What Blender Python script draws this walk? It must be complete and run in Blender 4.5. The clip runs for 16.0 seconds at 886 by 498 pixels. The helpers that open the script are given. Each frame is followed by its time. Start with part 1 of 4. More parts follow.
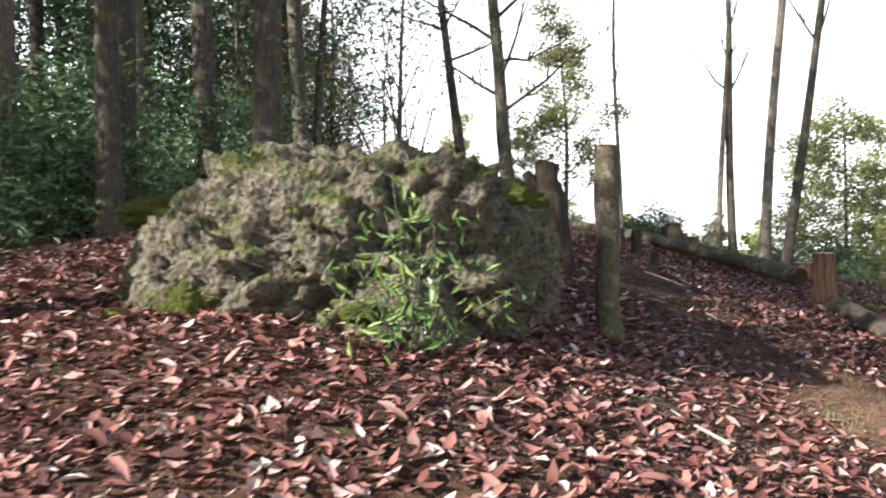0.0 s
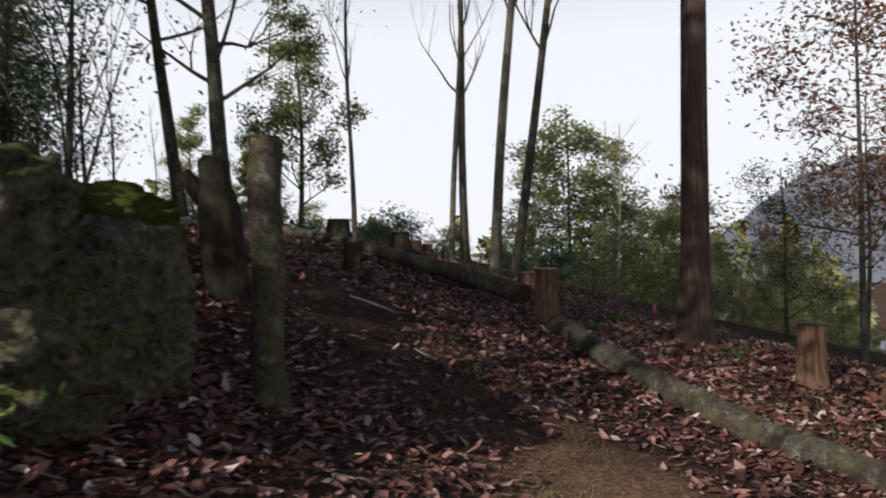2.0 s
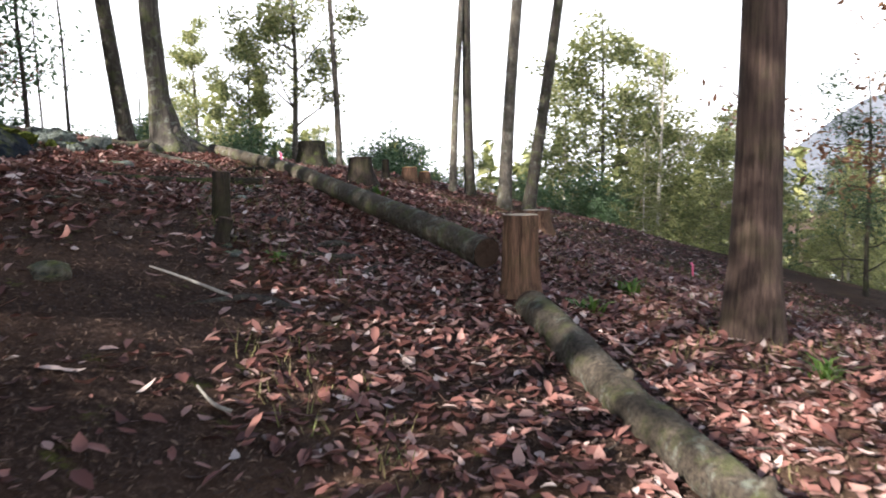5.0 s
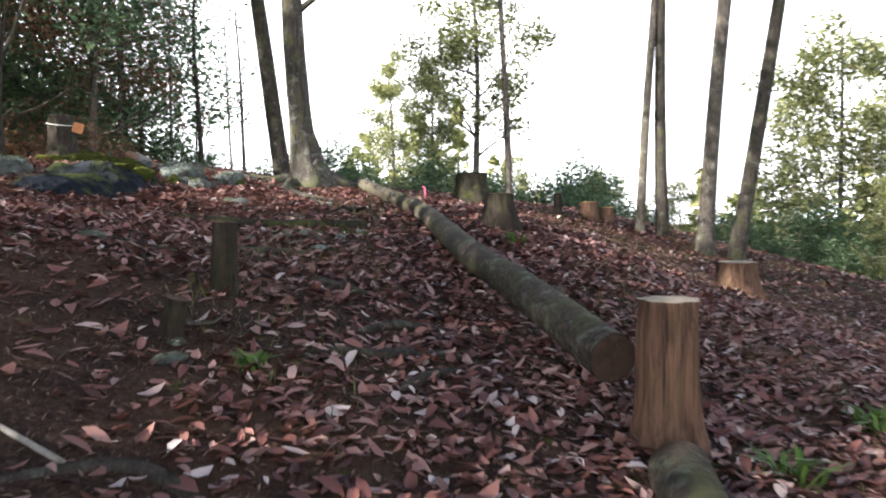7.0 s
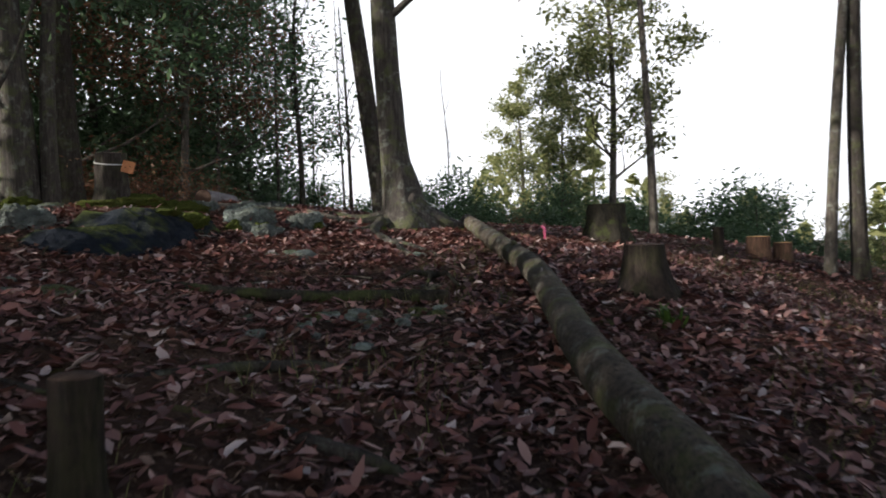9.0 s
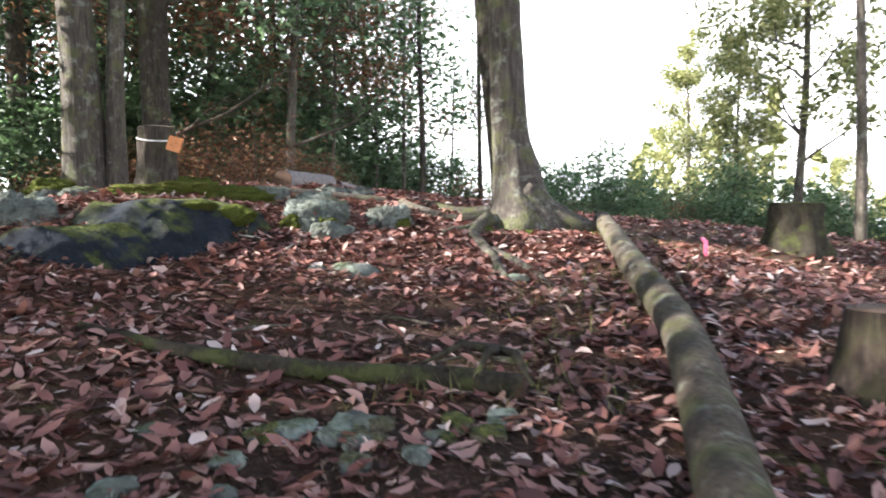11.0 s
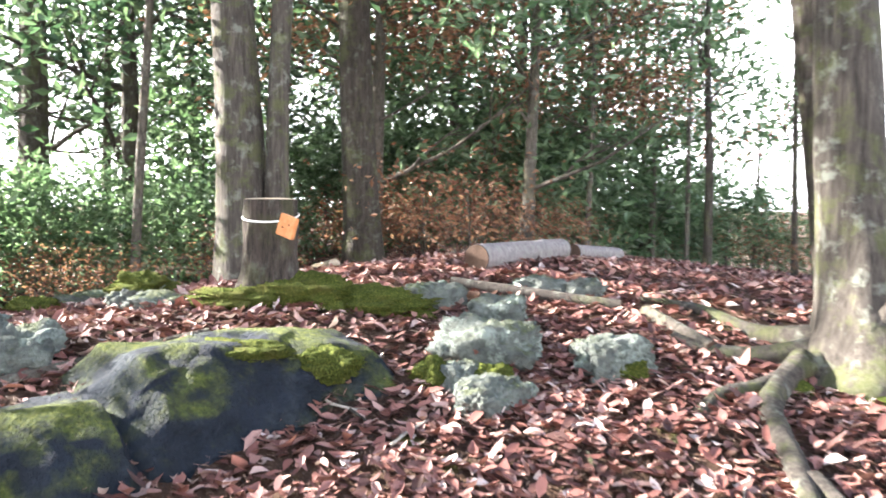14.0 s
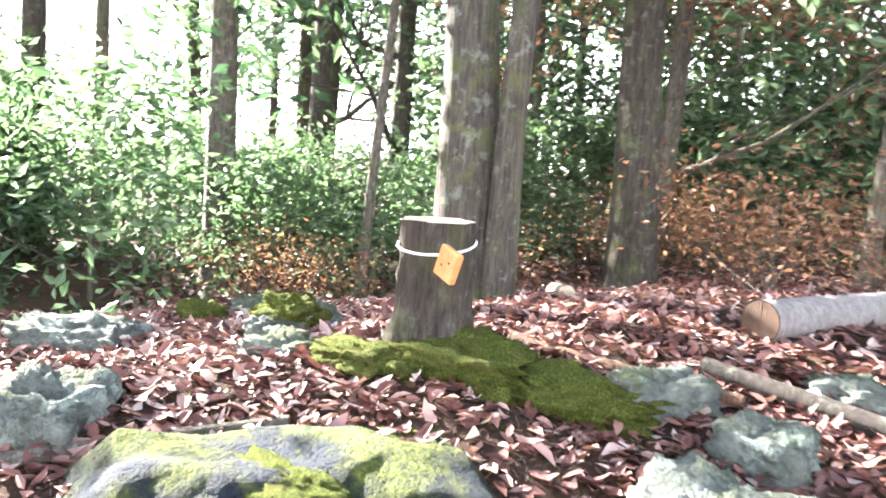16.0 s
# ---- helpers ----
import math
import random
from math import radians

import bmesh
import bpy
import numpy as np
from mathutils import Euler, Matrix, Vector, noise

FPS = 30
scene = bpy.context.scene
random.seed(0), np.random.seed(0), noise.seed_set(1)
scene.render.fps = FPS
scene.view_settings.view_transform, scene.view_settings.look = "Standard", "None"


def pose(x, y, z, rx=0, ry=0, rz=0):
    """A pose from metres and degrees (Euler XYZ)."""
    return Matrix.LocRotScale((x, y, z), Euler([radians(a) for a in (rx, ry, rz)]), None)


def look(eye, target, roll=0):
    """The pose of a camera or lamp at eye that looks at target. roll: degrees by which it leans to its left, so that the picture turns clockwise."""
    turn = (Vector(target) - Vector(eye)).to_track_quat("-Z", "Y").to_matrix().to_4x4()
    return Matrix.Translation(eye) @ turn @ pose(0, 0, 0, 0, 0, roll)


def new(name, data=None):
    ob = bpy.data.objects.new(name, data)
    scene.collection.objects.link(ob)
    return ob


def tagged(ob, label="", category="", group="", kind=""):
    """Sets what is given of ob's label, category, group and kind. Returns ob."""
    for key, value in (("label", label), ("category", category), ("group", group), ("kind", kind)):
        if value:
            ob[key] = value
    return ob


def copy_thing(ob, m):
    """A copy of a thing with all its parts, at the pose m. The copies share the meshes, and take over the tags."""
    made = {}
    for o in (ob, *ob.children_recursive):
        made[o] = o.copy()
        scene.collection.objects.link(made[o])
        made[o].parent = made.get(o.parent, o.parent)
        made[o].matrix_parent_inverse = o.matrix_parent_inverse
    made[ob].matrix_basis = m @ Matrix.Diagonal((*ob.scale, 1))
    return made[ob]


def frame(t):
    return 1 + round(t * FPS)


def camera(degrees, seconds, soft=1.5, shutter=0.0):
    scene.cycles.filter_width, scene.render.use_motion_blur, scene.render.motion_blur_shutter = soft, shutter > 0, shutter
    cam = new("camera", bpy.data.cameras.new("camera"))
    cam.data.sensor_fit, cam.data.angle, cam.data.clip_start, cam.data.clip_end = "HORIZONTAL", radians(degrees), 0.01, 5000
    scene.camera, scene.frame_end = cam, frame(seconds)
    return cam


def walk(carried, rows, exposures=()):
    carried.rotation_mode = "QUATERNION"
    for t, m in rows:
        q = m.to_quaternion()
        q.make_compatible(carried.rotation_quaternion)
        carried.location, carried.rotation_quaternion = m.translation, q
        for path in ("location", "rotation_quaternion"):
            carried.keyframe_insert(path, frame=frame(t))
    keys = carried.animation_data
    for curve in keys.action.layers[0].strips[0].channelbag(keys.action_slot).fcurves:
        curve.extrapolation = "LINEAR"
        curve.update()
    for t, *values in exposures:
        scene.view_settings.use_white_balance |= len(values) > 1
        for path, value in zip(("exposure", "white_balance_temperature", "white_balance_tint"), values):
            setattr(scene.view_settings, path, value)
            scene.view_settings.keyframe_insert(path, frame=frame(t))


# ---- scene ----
cam = camera(60.5, 16.0, soft=1.8, shutter=0.4)
PATH = [
    (0, (0.025, -0.100, 1.980), (0.034, 1.900, 1.981), -0.9),
    (0.5, (0.178, 0.242, 2.031), (0.308, 2.238, 2.057), -1.3),
    (1, (0.339, 0.695, 2.100), (0.619, 2.675, 2.141), -1.6),
    (1.5, (0.630, 1.054, 2.139), (1.104, 2.997, 2.169), -1.6),
    (2, (0.882, 1.446, 2.133), (1.524, 3.340, 2.127), -1.1),
    (2.5, (1.129, 1.871, 2.184), (1.875, 3.725, 2.100), -0.2),
    (3, (1.415, 2.277, 2.186), (2.231, 4.095, 2.011), 0.2),
    (3.2, (1.516, 2.442, 2.167), (2.336, 4.255, 1.963), 0.0),
    (5.3, (2.989, 4.367, 2.179), (3.443, 6.306, 1.993), -0.6),
    (5.5, (3.126, 4.567, 2.192), (3.528, 6.518, 2.016), -0.5),
    (6, (3.479, 5.147, 2.206), (3.704, 7.127, 2.037), -0.8),
    (6.5, (3.760, 5.659, 2.252), (3.847, 7.652, 2.104), -0.4),
    (7, (3.901, 6.107, 2.279), (3.881, 8.104, 2.165), -0.7),
    (7.5, (3.941, 6.645, 2.368), (3.792, 8.638, 2.287), -1.3),
    (8, (3.992, 7.243, 2.393), (3.766, 9.230, 2.366), -1.7),
    (8.5, (4.001, 7.847, 2.410), (3.722, 9.827, 2.361), -2.2),
    (8.7, (4.014, 8.065, 2.466), (3.698, 10.039, 2.416), -2.1),
    (10.8, (4.021, 10.382, 2.815), (3.292, 12.240, 2.691), 0.4),
    (11, (3.939, 10.550, 2.840), (3.170, 12.391, 2.712), 0.2),
    (11.5, (3.713, 10.932, 2.971), (2.826, 12.720, 2.841), -0.3),
    (12, (3.567, 11.369, 3.036), (2.578, 13.104, 2.924), -0.3),
    (12.5, (3.368, 11.829, 3.077), (2.261, 13.492, 2.982), -0.8),
    (13, (3.196, 12.360, 3.242), (1.980, 13.945, 3.146), -0.3),
    (13.5, (3.115, 12.856, 3.354), (1.831, 14.386, 3.256), 0.2),
    (14, (2.960, 13.337, 3.439), (1.552, 14.753, 3.332), 0.4),
    (14.5, (2.794, 13.742, 3.524), (1.253, 15.012, 3.412), 1.1),
    (15, (2.625, 14.084, 3.637), (0.965, 15.191, 3.503), 2.0),
    (15.5, (2.284, 14.430, 3.663), (0.508, 15.333, 3.490), 3.1),
    (16, (1.995, 14.731, 3.736), (0.143, 15.453, 3.510), 4.2),
]
EXPOSURES = [(0, 2.1), (0.8, 1.6), (1.5, 0.7), (2.0, 0.4), (3.2, 0.4), (4.2, 1.4), (5.3, 2.2), (6.5, 2.3), (7.2, 2.45), (7.7, 2.0), (8.2, 1.15),
             (8.7, 0.95), (9.8, 1.9), (10.8, 2.8), (12.0, 3.45), (13.0, 3.6), (14.5, 4.15), (16.0, 4.5)]
walk(cam, [(t, look(eye, target, roll)) for t, eye, target, roll in PATH], EXPOSURES)

# ---------- sky and sun ----------
SUN_FROM = Vector((-0.80, -0.42, 0.44)).normalized()
world = bpy.data.worlds.new("world")
scene.world = world
world.use_nodes = True
wn = world.node_tree.nodes
sky = wn.new("ShaderNodeTexSky")
sky.sky_type = "NISHITA"
sky.sun_disc = False
sky.sun_elevation = math.asin(SUN_FROM.z)
sky.sun_rotation = math.atan2(SUN_FROM.x, SUN_FROM.y)
sky.air_density, sky.dust_density, sky.ozone_density = 0.9, 0.8, 1.0
wn["Background"].inputs[1].default_value = 0.07
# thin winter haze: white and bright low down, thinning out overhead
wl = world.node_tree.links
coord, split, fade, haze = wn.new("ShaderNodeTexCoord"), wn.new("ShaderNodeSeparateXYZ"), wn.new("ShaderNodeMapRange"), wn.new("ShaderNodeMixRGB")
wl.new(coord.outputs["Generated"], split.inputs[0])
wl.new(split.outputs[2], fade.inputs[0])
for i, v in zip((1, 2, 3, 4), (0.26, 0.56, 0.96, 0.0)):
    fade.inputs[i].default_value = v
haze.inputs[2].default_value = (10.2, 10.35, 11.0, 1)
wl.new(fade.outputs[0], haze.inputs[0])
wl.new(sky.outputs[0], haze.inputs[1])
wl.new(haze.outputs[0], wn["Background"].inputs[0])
sun = new("sun", bpy.data.lights.new("sun", "SUN"))
sun.data.energy, sun.data.angle, sun.data.color = 5.0, radians(0.55), (1.0, 0.955, 0.91)
sun.matrix_world = look(SUN_FROM * 60, (0, 0, 0))

# ---------- materials ----------


class Nodes:
    """A small wrapper for writing node trees."""

    def __init__(self, name):
        self.mat = bpy.data.materials.new(name)
        self.mat.use_nodes = True
        self.t = self.mat.node_tree
        self.bsdf = self.t.nodes["Principled BSDF"]
        self.out = self.t.nodes["Material Output"]
        self.pos = self.t.nodes.new("ShaderNodeNewGeometry")

    def link(self, a, b):
        self.t.links.new(a, b)

    def coords(self, scale=(1, 1, 1), local=False):
        m = self.t.nodes.new("ShaderNodeMapping")
        m.inputs["Scale"].default_value = scale
        if local:
            self.link(self.t.nodes.new("ShaderNodeTexCoord").outputs["Object"], m.inputs[0])
        else:
            self.link(self.pos.outputs["Position"], m.inputs[0])
        return m.outputs[0]

    def noise(self, scale, detail=5, rough=0.6, vec=None, kind="ShaderNodeTexNoise"):
        n = self.t.nodes.new(kind)
        n.inputs["Scale"].default_value = scale
        if kind == "ShaderNodeTexNoise":
            n.inputs["Detail"].default_value, n.inputs["Roughness"].default_value = detail, rough
        self.link(vec if vec is not None else self.coords(), n.inputs["Vector"])
        return n.outputs[0]

    def ramp(self, fac, stops):
        r = self.t.nodes.new("ShaderNodeValToRGB")
        e = r.color_ramp.elements
        while len(e) < len(stops):
            e.new(0.5)
        for el, (p, c) in zip(e, stops):
            el.position, el.color = p, (*c, 1)
        self.link(fac, r.inputs[0])
        return r.outputs[0]

    def span(self, fac, a, b, lo=0.0, hi=1.0):
        r = self.t.nodes.new("ShaderNodeMapRange")
        for i, v in zip((1, 2, 3, 4), (a, b, lo, hi)):
            r.inputs[i].default_value = v
        self.link(fac, r.inputs[0])
        return r.outputs[0]

    def math(self, op, a, b):
        m = self.t.nodes.new("ShaderNodeMath")
        m.operation = op
        for i, v in enumerate((a, b)):
            if isinstance(v, (int, float)):
                m.inputs[i].default_value = v
            else:
                self.link(v, m.inputs[i])
        return m.outputs[0]

    def mix(self, fac, a, b, mode="MIX"):
        m = self.t.nodes.new("ShaderNodeMixRGB")
        m.blend_type = mode
        for i, v in enumerate((fac, a, b)):
            if isinstance(v, (int, float)):
                m.inputs[i].default_value = v
            elif isinstance(v, tuple):
                m.inputs[i].default_value = (*v, 1)
            else:
                self.link(v, m.inputs[i])
        return m.outputs[0]

    def up(self):
        x = self.t.nodes.new("ShaderNodeSeparateXYZ")
        self.link(self.pos.outputs["Normal"], x.inputs[0])
        return x.outputs[2]

    def finish(self, color, rough=0.85, bump=None, depth=0.02, strength=0.6, spec=0.3):
        if isinstance(color, tuple):
            self.bsdf.inputs["Base Color"].default_value = (*color, 1)
        else:
            self.link(color, self.bsdf.inputs["Base Color"])
        self.bsdf.inputs["Roughness"].default_value = rough
        self.bsdf.inputs["Specular IOR Level"].default_value = spec
        if bump is not None:
            b = self.t.nodes.new("ShaderNodeBump")
            b.inputs["Strength"].default_value, b.inputs["Distance"].default_value = strength, depth
            self.link(bump, b.inputs["Height"])
            self.link(b.outputs[0], self.bsdf.inputs["Normal"])
        return self.mat


def bark_material(name, dark, light, moss=0.0, stretch=0.12, lichen=0.0):
    n = Nodes(name)
    fine = n.noise(34, 7, 0.75, n.coords((1, 1, stretch)))
    broad = n.noise(3.0, 4, 0.6)
    col = n.ramp(fine, [(0.36, dark), (0.52, tuple(0.5 * (a + b) for a, b in zip(dark, light))), (0.66, light)])
    col = n.mix(n.span(broad, 0.35, 0.7, 0.0, 0.5), col, tuple(0.55 * c for c in light))
    if lichen:
        col = n.mix(n.span(n.noise(9, 5, 0.7), 0.55, 0.66, 0, lichen), col, (0.30, 0.33, 0.27))
    if moss:
        col = n.mix(n.span(n.noise(5, 5, 0.7), 0.5, 0.62, 0, moss), col, (0.10, 0.12, 0.03))
    return n.finish(col, 0.9, fine, 0.035, 1.0, 0.15)


def leaf_material(name, stops, glow=0.45, gloss=0.45):
    """Thin leaves that let some light through; each leaf has its own tone."""
    n = Nodes(name)
    col = n.ramp(n.pos.outputs["Random Per Island"], stops)
    n.finish(col, gloss, None, spec=0.35)
    tr = n.t.nodes.new("ShaderNodeBsdfTranslucent")
    n.link(n.mix(1.0, col, (0.92, 1.0, 0.84), "MULTIPLY"), tr.inputs[0])
    m = n.t.nodes.new("ShaderNodeMixShader")
    m.inputs[0].default_value = glow
    n.link(n.bsdf.outputs[0], m.inputs[1])
    n.link(tr.outputs[0], m.inputs[2])
    n.link(m.outputs[0], n.out.inputs[0])
    return n.mat


def rock_material(name, dark, light, moss_from=0.35, moss=0.9, lichen=0.5, grain=14, pits=0.7):
    n = Nodes(name)
    big, mid, fine = n.noise(1.6, 5, 0.6), n.noise(grain, 6, 0.7), n.noise(60, 4, 0.7)
    col = n.ramp(mid, [(0.3, dark), (0.5, tuple(0.5 * (a + b) for a, b in zip(dark, light))), (0.68, light)])
    col = n.mix(n.span(fine, 0.3, 0.75, 0.0, 0.5), col, tuple(0.4 * c for c in light))
    col = n.mix(n.span(n.noise(4.5, 5, 0.7), 0.54, 0.62, 0, lichen), col, (0.36, 0.42, 0.36))
    wet = n.math("MULTIPLY", n.span(n.up(), moss_from, moss_from + 0.35), n.span(n.noise(2.6, 6, 0.65), 0.44, 0.58))
    mosscol = n.ramp(n.noise(40, 4, 0.7), [(0.3, (0.025, 0.035, 0.008)), (0.55, (0.09, 0.105, 0.018)), (0.75, (0.19, 0.19, 0.04))])
    col = n.mix(n.math("MULTIPLY", wet, moss), col, mosscol)
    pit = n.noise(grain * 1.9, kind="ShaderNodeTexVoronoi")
    # shade inside the pits is painted in: their bottoms go near black
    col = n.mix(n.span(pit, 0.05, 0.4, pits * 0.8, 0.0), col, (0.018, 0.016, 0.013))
    h = n.math("ADD", n.math("MULTIPLY", mid, 1.2), n.math("ADD", n.math("MULTIPLY", fine, 0.4), n.math("MULTIPLY", pit, pits)))
    return n.finish(col, 0.92, h, 0.09, 1.0, 0.2)


def soil_material():
    n = Nodes("forest_soil")
    broad, mid, fine, grit = n.noise(0.7, 5, 0.6), n.noise(5, 6, 0.65), n.noise(38, 6, 0.75), n.noise(120, 3, 0.7)
    col = n.ramp(fine, [(0.28, (0.014, 0.009, 0.007)), (0.5, (0.045, 0.026, 0.019)), (0.72, (0.13, 0.085, 0.062))])
    col = n.mix(n.span(broad, 0.42, 0.62, 0, 0.7), col, n.ramp(grit, [(0.3, (0.05, 0.026, 0.017)), (0.7, (0.17, 0.10, 0.062))]))
    col = n.mix(n.span(mid, 0.60, 0.70, 0, 0.8), col, n.ramp(grit, [(0.3, (0.05, 0.055, 0.015)), (0.7, (0.16, 0.16, 0.04))]))
    # sandy soil where feet have worn the path
    sep = n.t.nodes.new("ShaderNodeSeparateXYZ")
    n.link(n.pos.outputs["Position"], sep.inputs[0])
    dx, dy = n.math("MULTIPLY", n.math("SUBTRACT", sep.outputs[0], 3.1), 1.0), n.math("MULTIPLY", n.math("SUBTRACT", sep.outputs[1], 4.7), 0.55)
    worn = n.math("ADD", n.math("ADD", n.math("MULTIPLY", dx, dx), n.math("MULTIPLY", dy, dy)), n.math("MULTIPLY", mid, 0.9))
    col = n.mix(n.span(worn, 0.5, 1.3, 0.85, 0.0), col, n.ramp(fine, [(0.3, (0.13, 0.07, 0.038)), (0.7, (0.33, 0.2, 0.12))]))
    h = n.math("ADD", fine, n.math("MULTIPLY", grit, 0.5))
    return n.finish(col, 0.95, h, 0.05, 0.9, 0.1)


def moss_material():
    n = Nodes("moss")
    f = n.noise(90, 5, 0.75)
    g = n.noise(7, 4, 0.6)
    col = n.ramp(f, [(0.3, (0.016, 0.022, 0.006)), (0.5, (0.06, 0.075, 0.016)), (0.72, (0.19, 0.19, 0.045))])
    col = n.mix(n.span(g, 0.5, 0.7, 0, 0.6), col, (0.10, 0.09, 0.03))
    return n.finish(col, 1.0, f, 0.03, 1.0, 0.05)


def cut_material(name, pale, ring):
    """Sawn end grain with rings about the piece's own axis."""
    n = Nodes(name)
    v = n.coords((1, 1, 0.0), local=True)
    w = n.t.nodes.new("ShaderNodeTexWave")
    w.wave_type, w.rings_direction = "RINGS", "Z"
    w.inputs["Scale"].default_value, w.inputs["Distortion"].default_value = 26, 3.0
    w.inputs["Detail"].default_value = 3
    n.link(v, w.inputs["Vector"])
    col = n.mix(n.span(w.outputs[1], 0.2, 0.9, 0, 0.6), pale, ring)
    col = n.mix(n.span(n.noise(12, 5, 0.7), 0.45, 0.7, 0, 0.7), col, tuple(0.55 * c for c in ring))
    return n.finish(col, 0.9, w.outputs[1], 0.006, 0.5, 0.15)


def plain_material(name, a, b, scale=20, rough=0.8, depth=0.01):
    n = Nodes(name)
    f = n.noise(scale, 5, 0.65)
    return n.finish(n.ramp(f, [(0.3, a), (0.7, b)]), rough, f, depth, 0.6)


BARK_OAK = bark_material("oak_bark", (0.02, 0.017, 0.014), (0.115, 0.098, 0.082), 0.4, 0.10, 0.35)
BARK_CEDAR = bark_material("cedar_bark", (0.022, 0.015, 0.012), (0.15, 0.098, 0.077), 0.1, 0.05)
BARK_DARK = bark_material("dark_bark", (0.018, 0.015, 0.012), (0.085, 0.07, 0.058), 0.3, 0.15, 0.2)
BARK_GREY = bark_material("grey_bark", (0.035, 0.03, 0.025), (0.16, 0.135, 0.11), 0.2, 0.3, 0.35)
BARK_PALE = bark_material("pale_bark", (0.28, 0.25, 0.21), (0.55, 0.50, 0.43), 0.0, 0.3)
BARK_LOG = bark_material("log_bark", (0.02, 0.016, 0.012), (0.15, 0.118, 0.088), 0.4, 1.0, 0.4)
BARK_SILVER = bark_material("silver_log_bark", (0.15, 0.13, 0.125), (0.36, 0.32, 0.31), 0.0, 0.6, 0.3)
BARK_FURROW = bark_material("furrowed_bark", (0.008, 0.007, 0.006), (0.085, 0.066, 0.054), 0.15, 0.12, 0.12)
BARK_ROT = bark_material("rotten_bark", (0.008, 0.006, 0.005), (0.05, 0.036, 0.028), 0.12, 0.15)
BARK_STUMP = bark_material("stump_bark", (0.03, 0.018, 0.013), (0.27, 0.15, 0.095), 0.12, 0.05)
BARK_MOSS = bark_material("mossy_bark", (0.016, 0.014, 0.01), (0.06, 0.05, 0.035), 0.45, 0.3)
CUT_PALE = cut_material("pale_end_grain", (0.42, 0.34, 0.25), (0.24, 0.18, 0.12))
CUT_DARK = cut_material("dark_end_grain", (0.07, 0.043, 0.03), (0.03, 0.018, 0.012))
CUT_RED = cut_material("reddish_end_grain", (0.16, 0.07, 0.05), (0.07, 0.03, 0.022))
CUT_ORANGE = cut_material("fresh_end_grain", (0.62, 0.36, 0.14), (0.45, 0.22, 0.07))
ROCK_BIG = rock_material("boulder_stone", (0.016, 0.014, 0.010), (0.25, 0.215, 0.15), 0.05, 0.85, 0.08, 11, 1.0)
# slate darkened and blued further: shade and sky reflection are in the colour
ROCK_DARK = rock_material("shade_toned_slate_stone", (0.006, 0.008, 0.012), (0.018, 0.024, 0.036), 0.5, 0.95, 0.03, 6, 0.15)
ROCK_PALE = rock_material("pale_lichened_stone", (0.05, 0.055, 0.05), (0.21, 0.228, 0.2), 0.5, 0.55, 0.6, 8, 0.35)
SOIL = soil_material()
MOSS = moss_material()
LITTER = leaf_material("dry_leaves", [(0.0, (0.045, 0.018, 0.014)), (0.3, (0.115, 0.042, 0.033)), (0.62, (0.2, 0.088, 0.07)), (0.9, (0.3, 0.18, 0.15)), (1.0, (0.5, 0.4, 0.36))], 0.1, 0.6)
CRUMBS = leaf_material("litter_crumbs", [(0.0, (0.025, 0.014, 0.010)), (0.6, (0.085, 0.048, 0.034)), (1.0, (0.19, 0.125, 0.09))], 0.05, 0.8)
LEAF_DARK = leaf_material("evergreen_leaves", [(0.0, (0.025, 0.048, 0.024)), (0.5, (0.05, 0.088, 0.045)), (1.0, (0.11, 0.15, 0.08))], 0.5, 0.3)
LEAF_MID = leaf_material("broad_green_leaves", [(0.0, (0.05, 0.088, 0.042)), (0.5, (0.10, 0.155, 0.075)), (1.0, (0.175, 0.235, 0.14))], 0.55, 0.35)
LEAF_OLIVE = leaf_material("olive_needles", [(0.0, (0.10, 0.115, 0.045)), (0.5, (0.21, 0.22, 0.09)), (1.0, (0.35, 0.335, 0.15))], 0.45, 0.5)
LEAF_RUST = leaf_material("rusty_leaves", [(0.0, (0.10, 0.045, 0.025)), (0.5, (0.20, 0.09, 0.05)), (1.0, (0.30, 0.17, 0.10))], 0.45, 0.6)
LEAF_BUSH = leaf_material("bush_leaves", [(0.0, (0.05, 0.10, 0.03)), (0.6, (0.11, 0.19, 0.06)), (1.0, (0.27, 0.32, 0.10))], 0.4, 0.3)
GRASS = leaf_material("dry_grass", [(0.0, (0.10, 0.085, 0.035)), (0.5, (0.20, 0.16, 0.07)), (1.0, (0.12, 0.15, 0.04))], 0.3, 0.7)
FERN = leaf_material("fern_green", [(0.0, (0.05, 0.10, 0.02)), (1.0, (0.13, 0.20, 0.04))], 0.45, 0.5)
SIGN_WOOD = plain_material("varnished_sign_wood", (0.42, 0.15, 0.05), (0.52, 0.22, 0.09), 30, 0.5, 0.003)
SIGN_EDGE = plain_material("sign_edge_wood", (0.28, 0.07, 0.03), (0.36, 0.10, 0.04), 30, 0.6, 0.003)
ROPE = plain_material("white_cord", (0.45, 0.43, 0.40), (0.70, 0.68, 0.64), 200, 0.8, 0.002)
RIBBON = plain_material("pink_tape", (0.75, 0.12, 0.24), (0.85, 0.2, 0.32), 30, 0.5, 0.002)
STONE_LEAF = plain_material("pale_dead_leaf", (0.40, 0.38, 0.34), (0.58, 0.56, 0.52), 30, 0.7, 0.004)
HOUSE_WALL = plain_material("house_wall", (0.66, 0.66, 0.64), (0.78, 0.77, 0.75), 2, 0.8, 0.01)
HOUSE_ROOF = plain_material("house_roof", (0.16, 0.17, 0.19), (0.26, 0.27, 0.29), 3, 0.6, 0.02)
GLASS = plain_material("dark_window", (0.03, 0.04, 0.05), (0.05, 0.06, 0.07), 3, 0.15, 0.0)
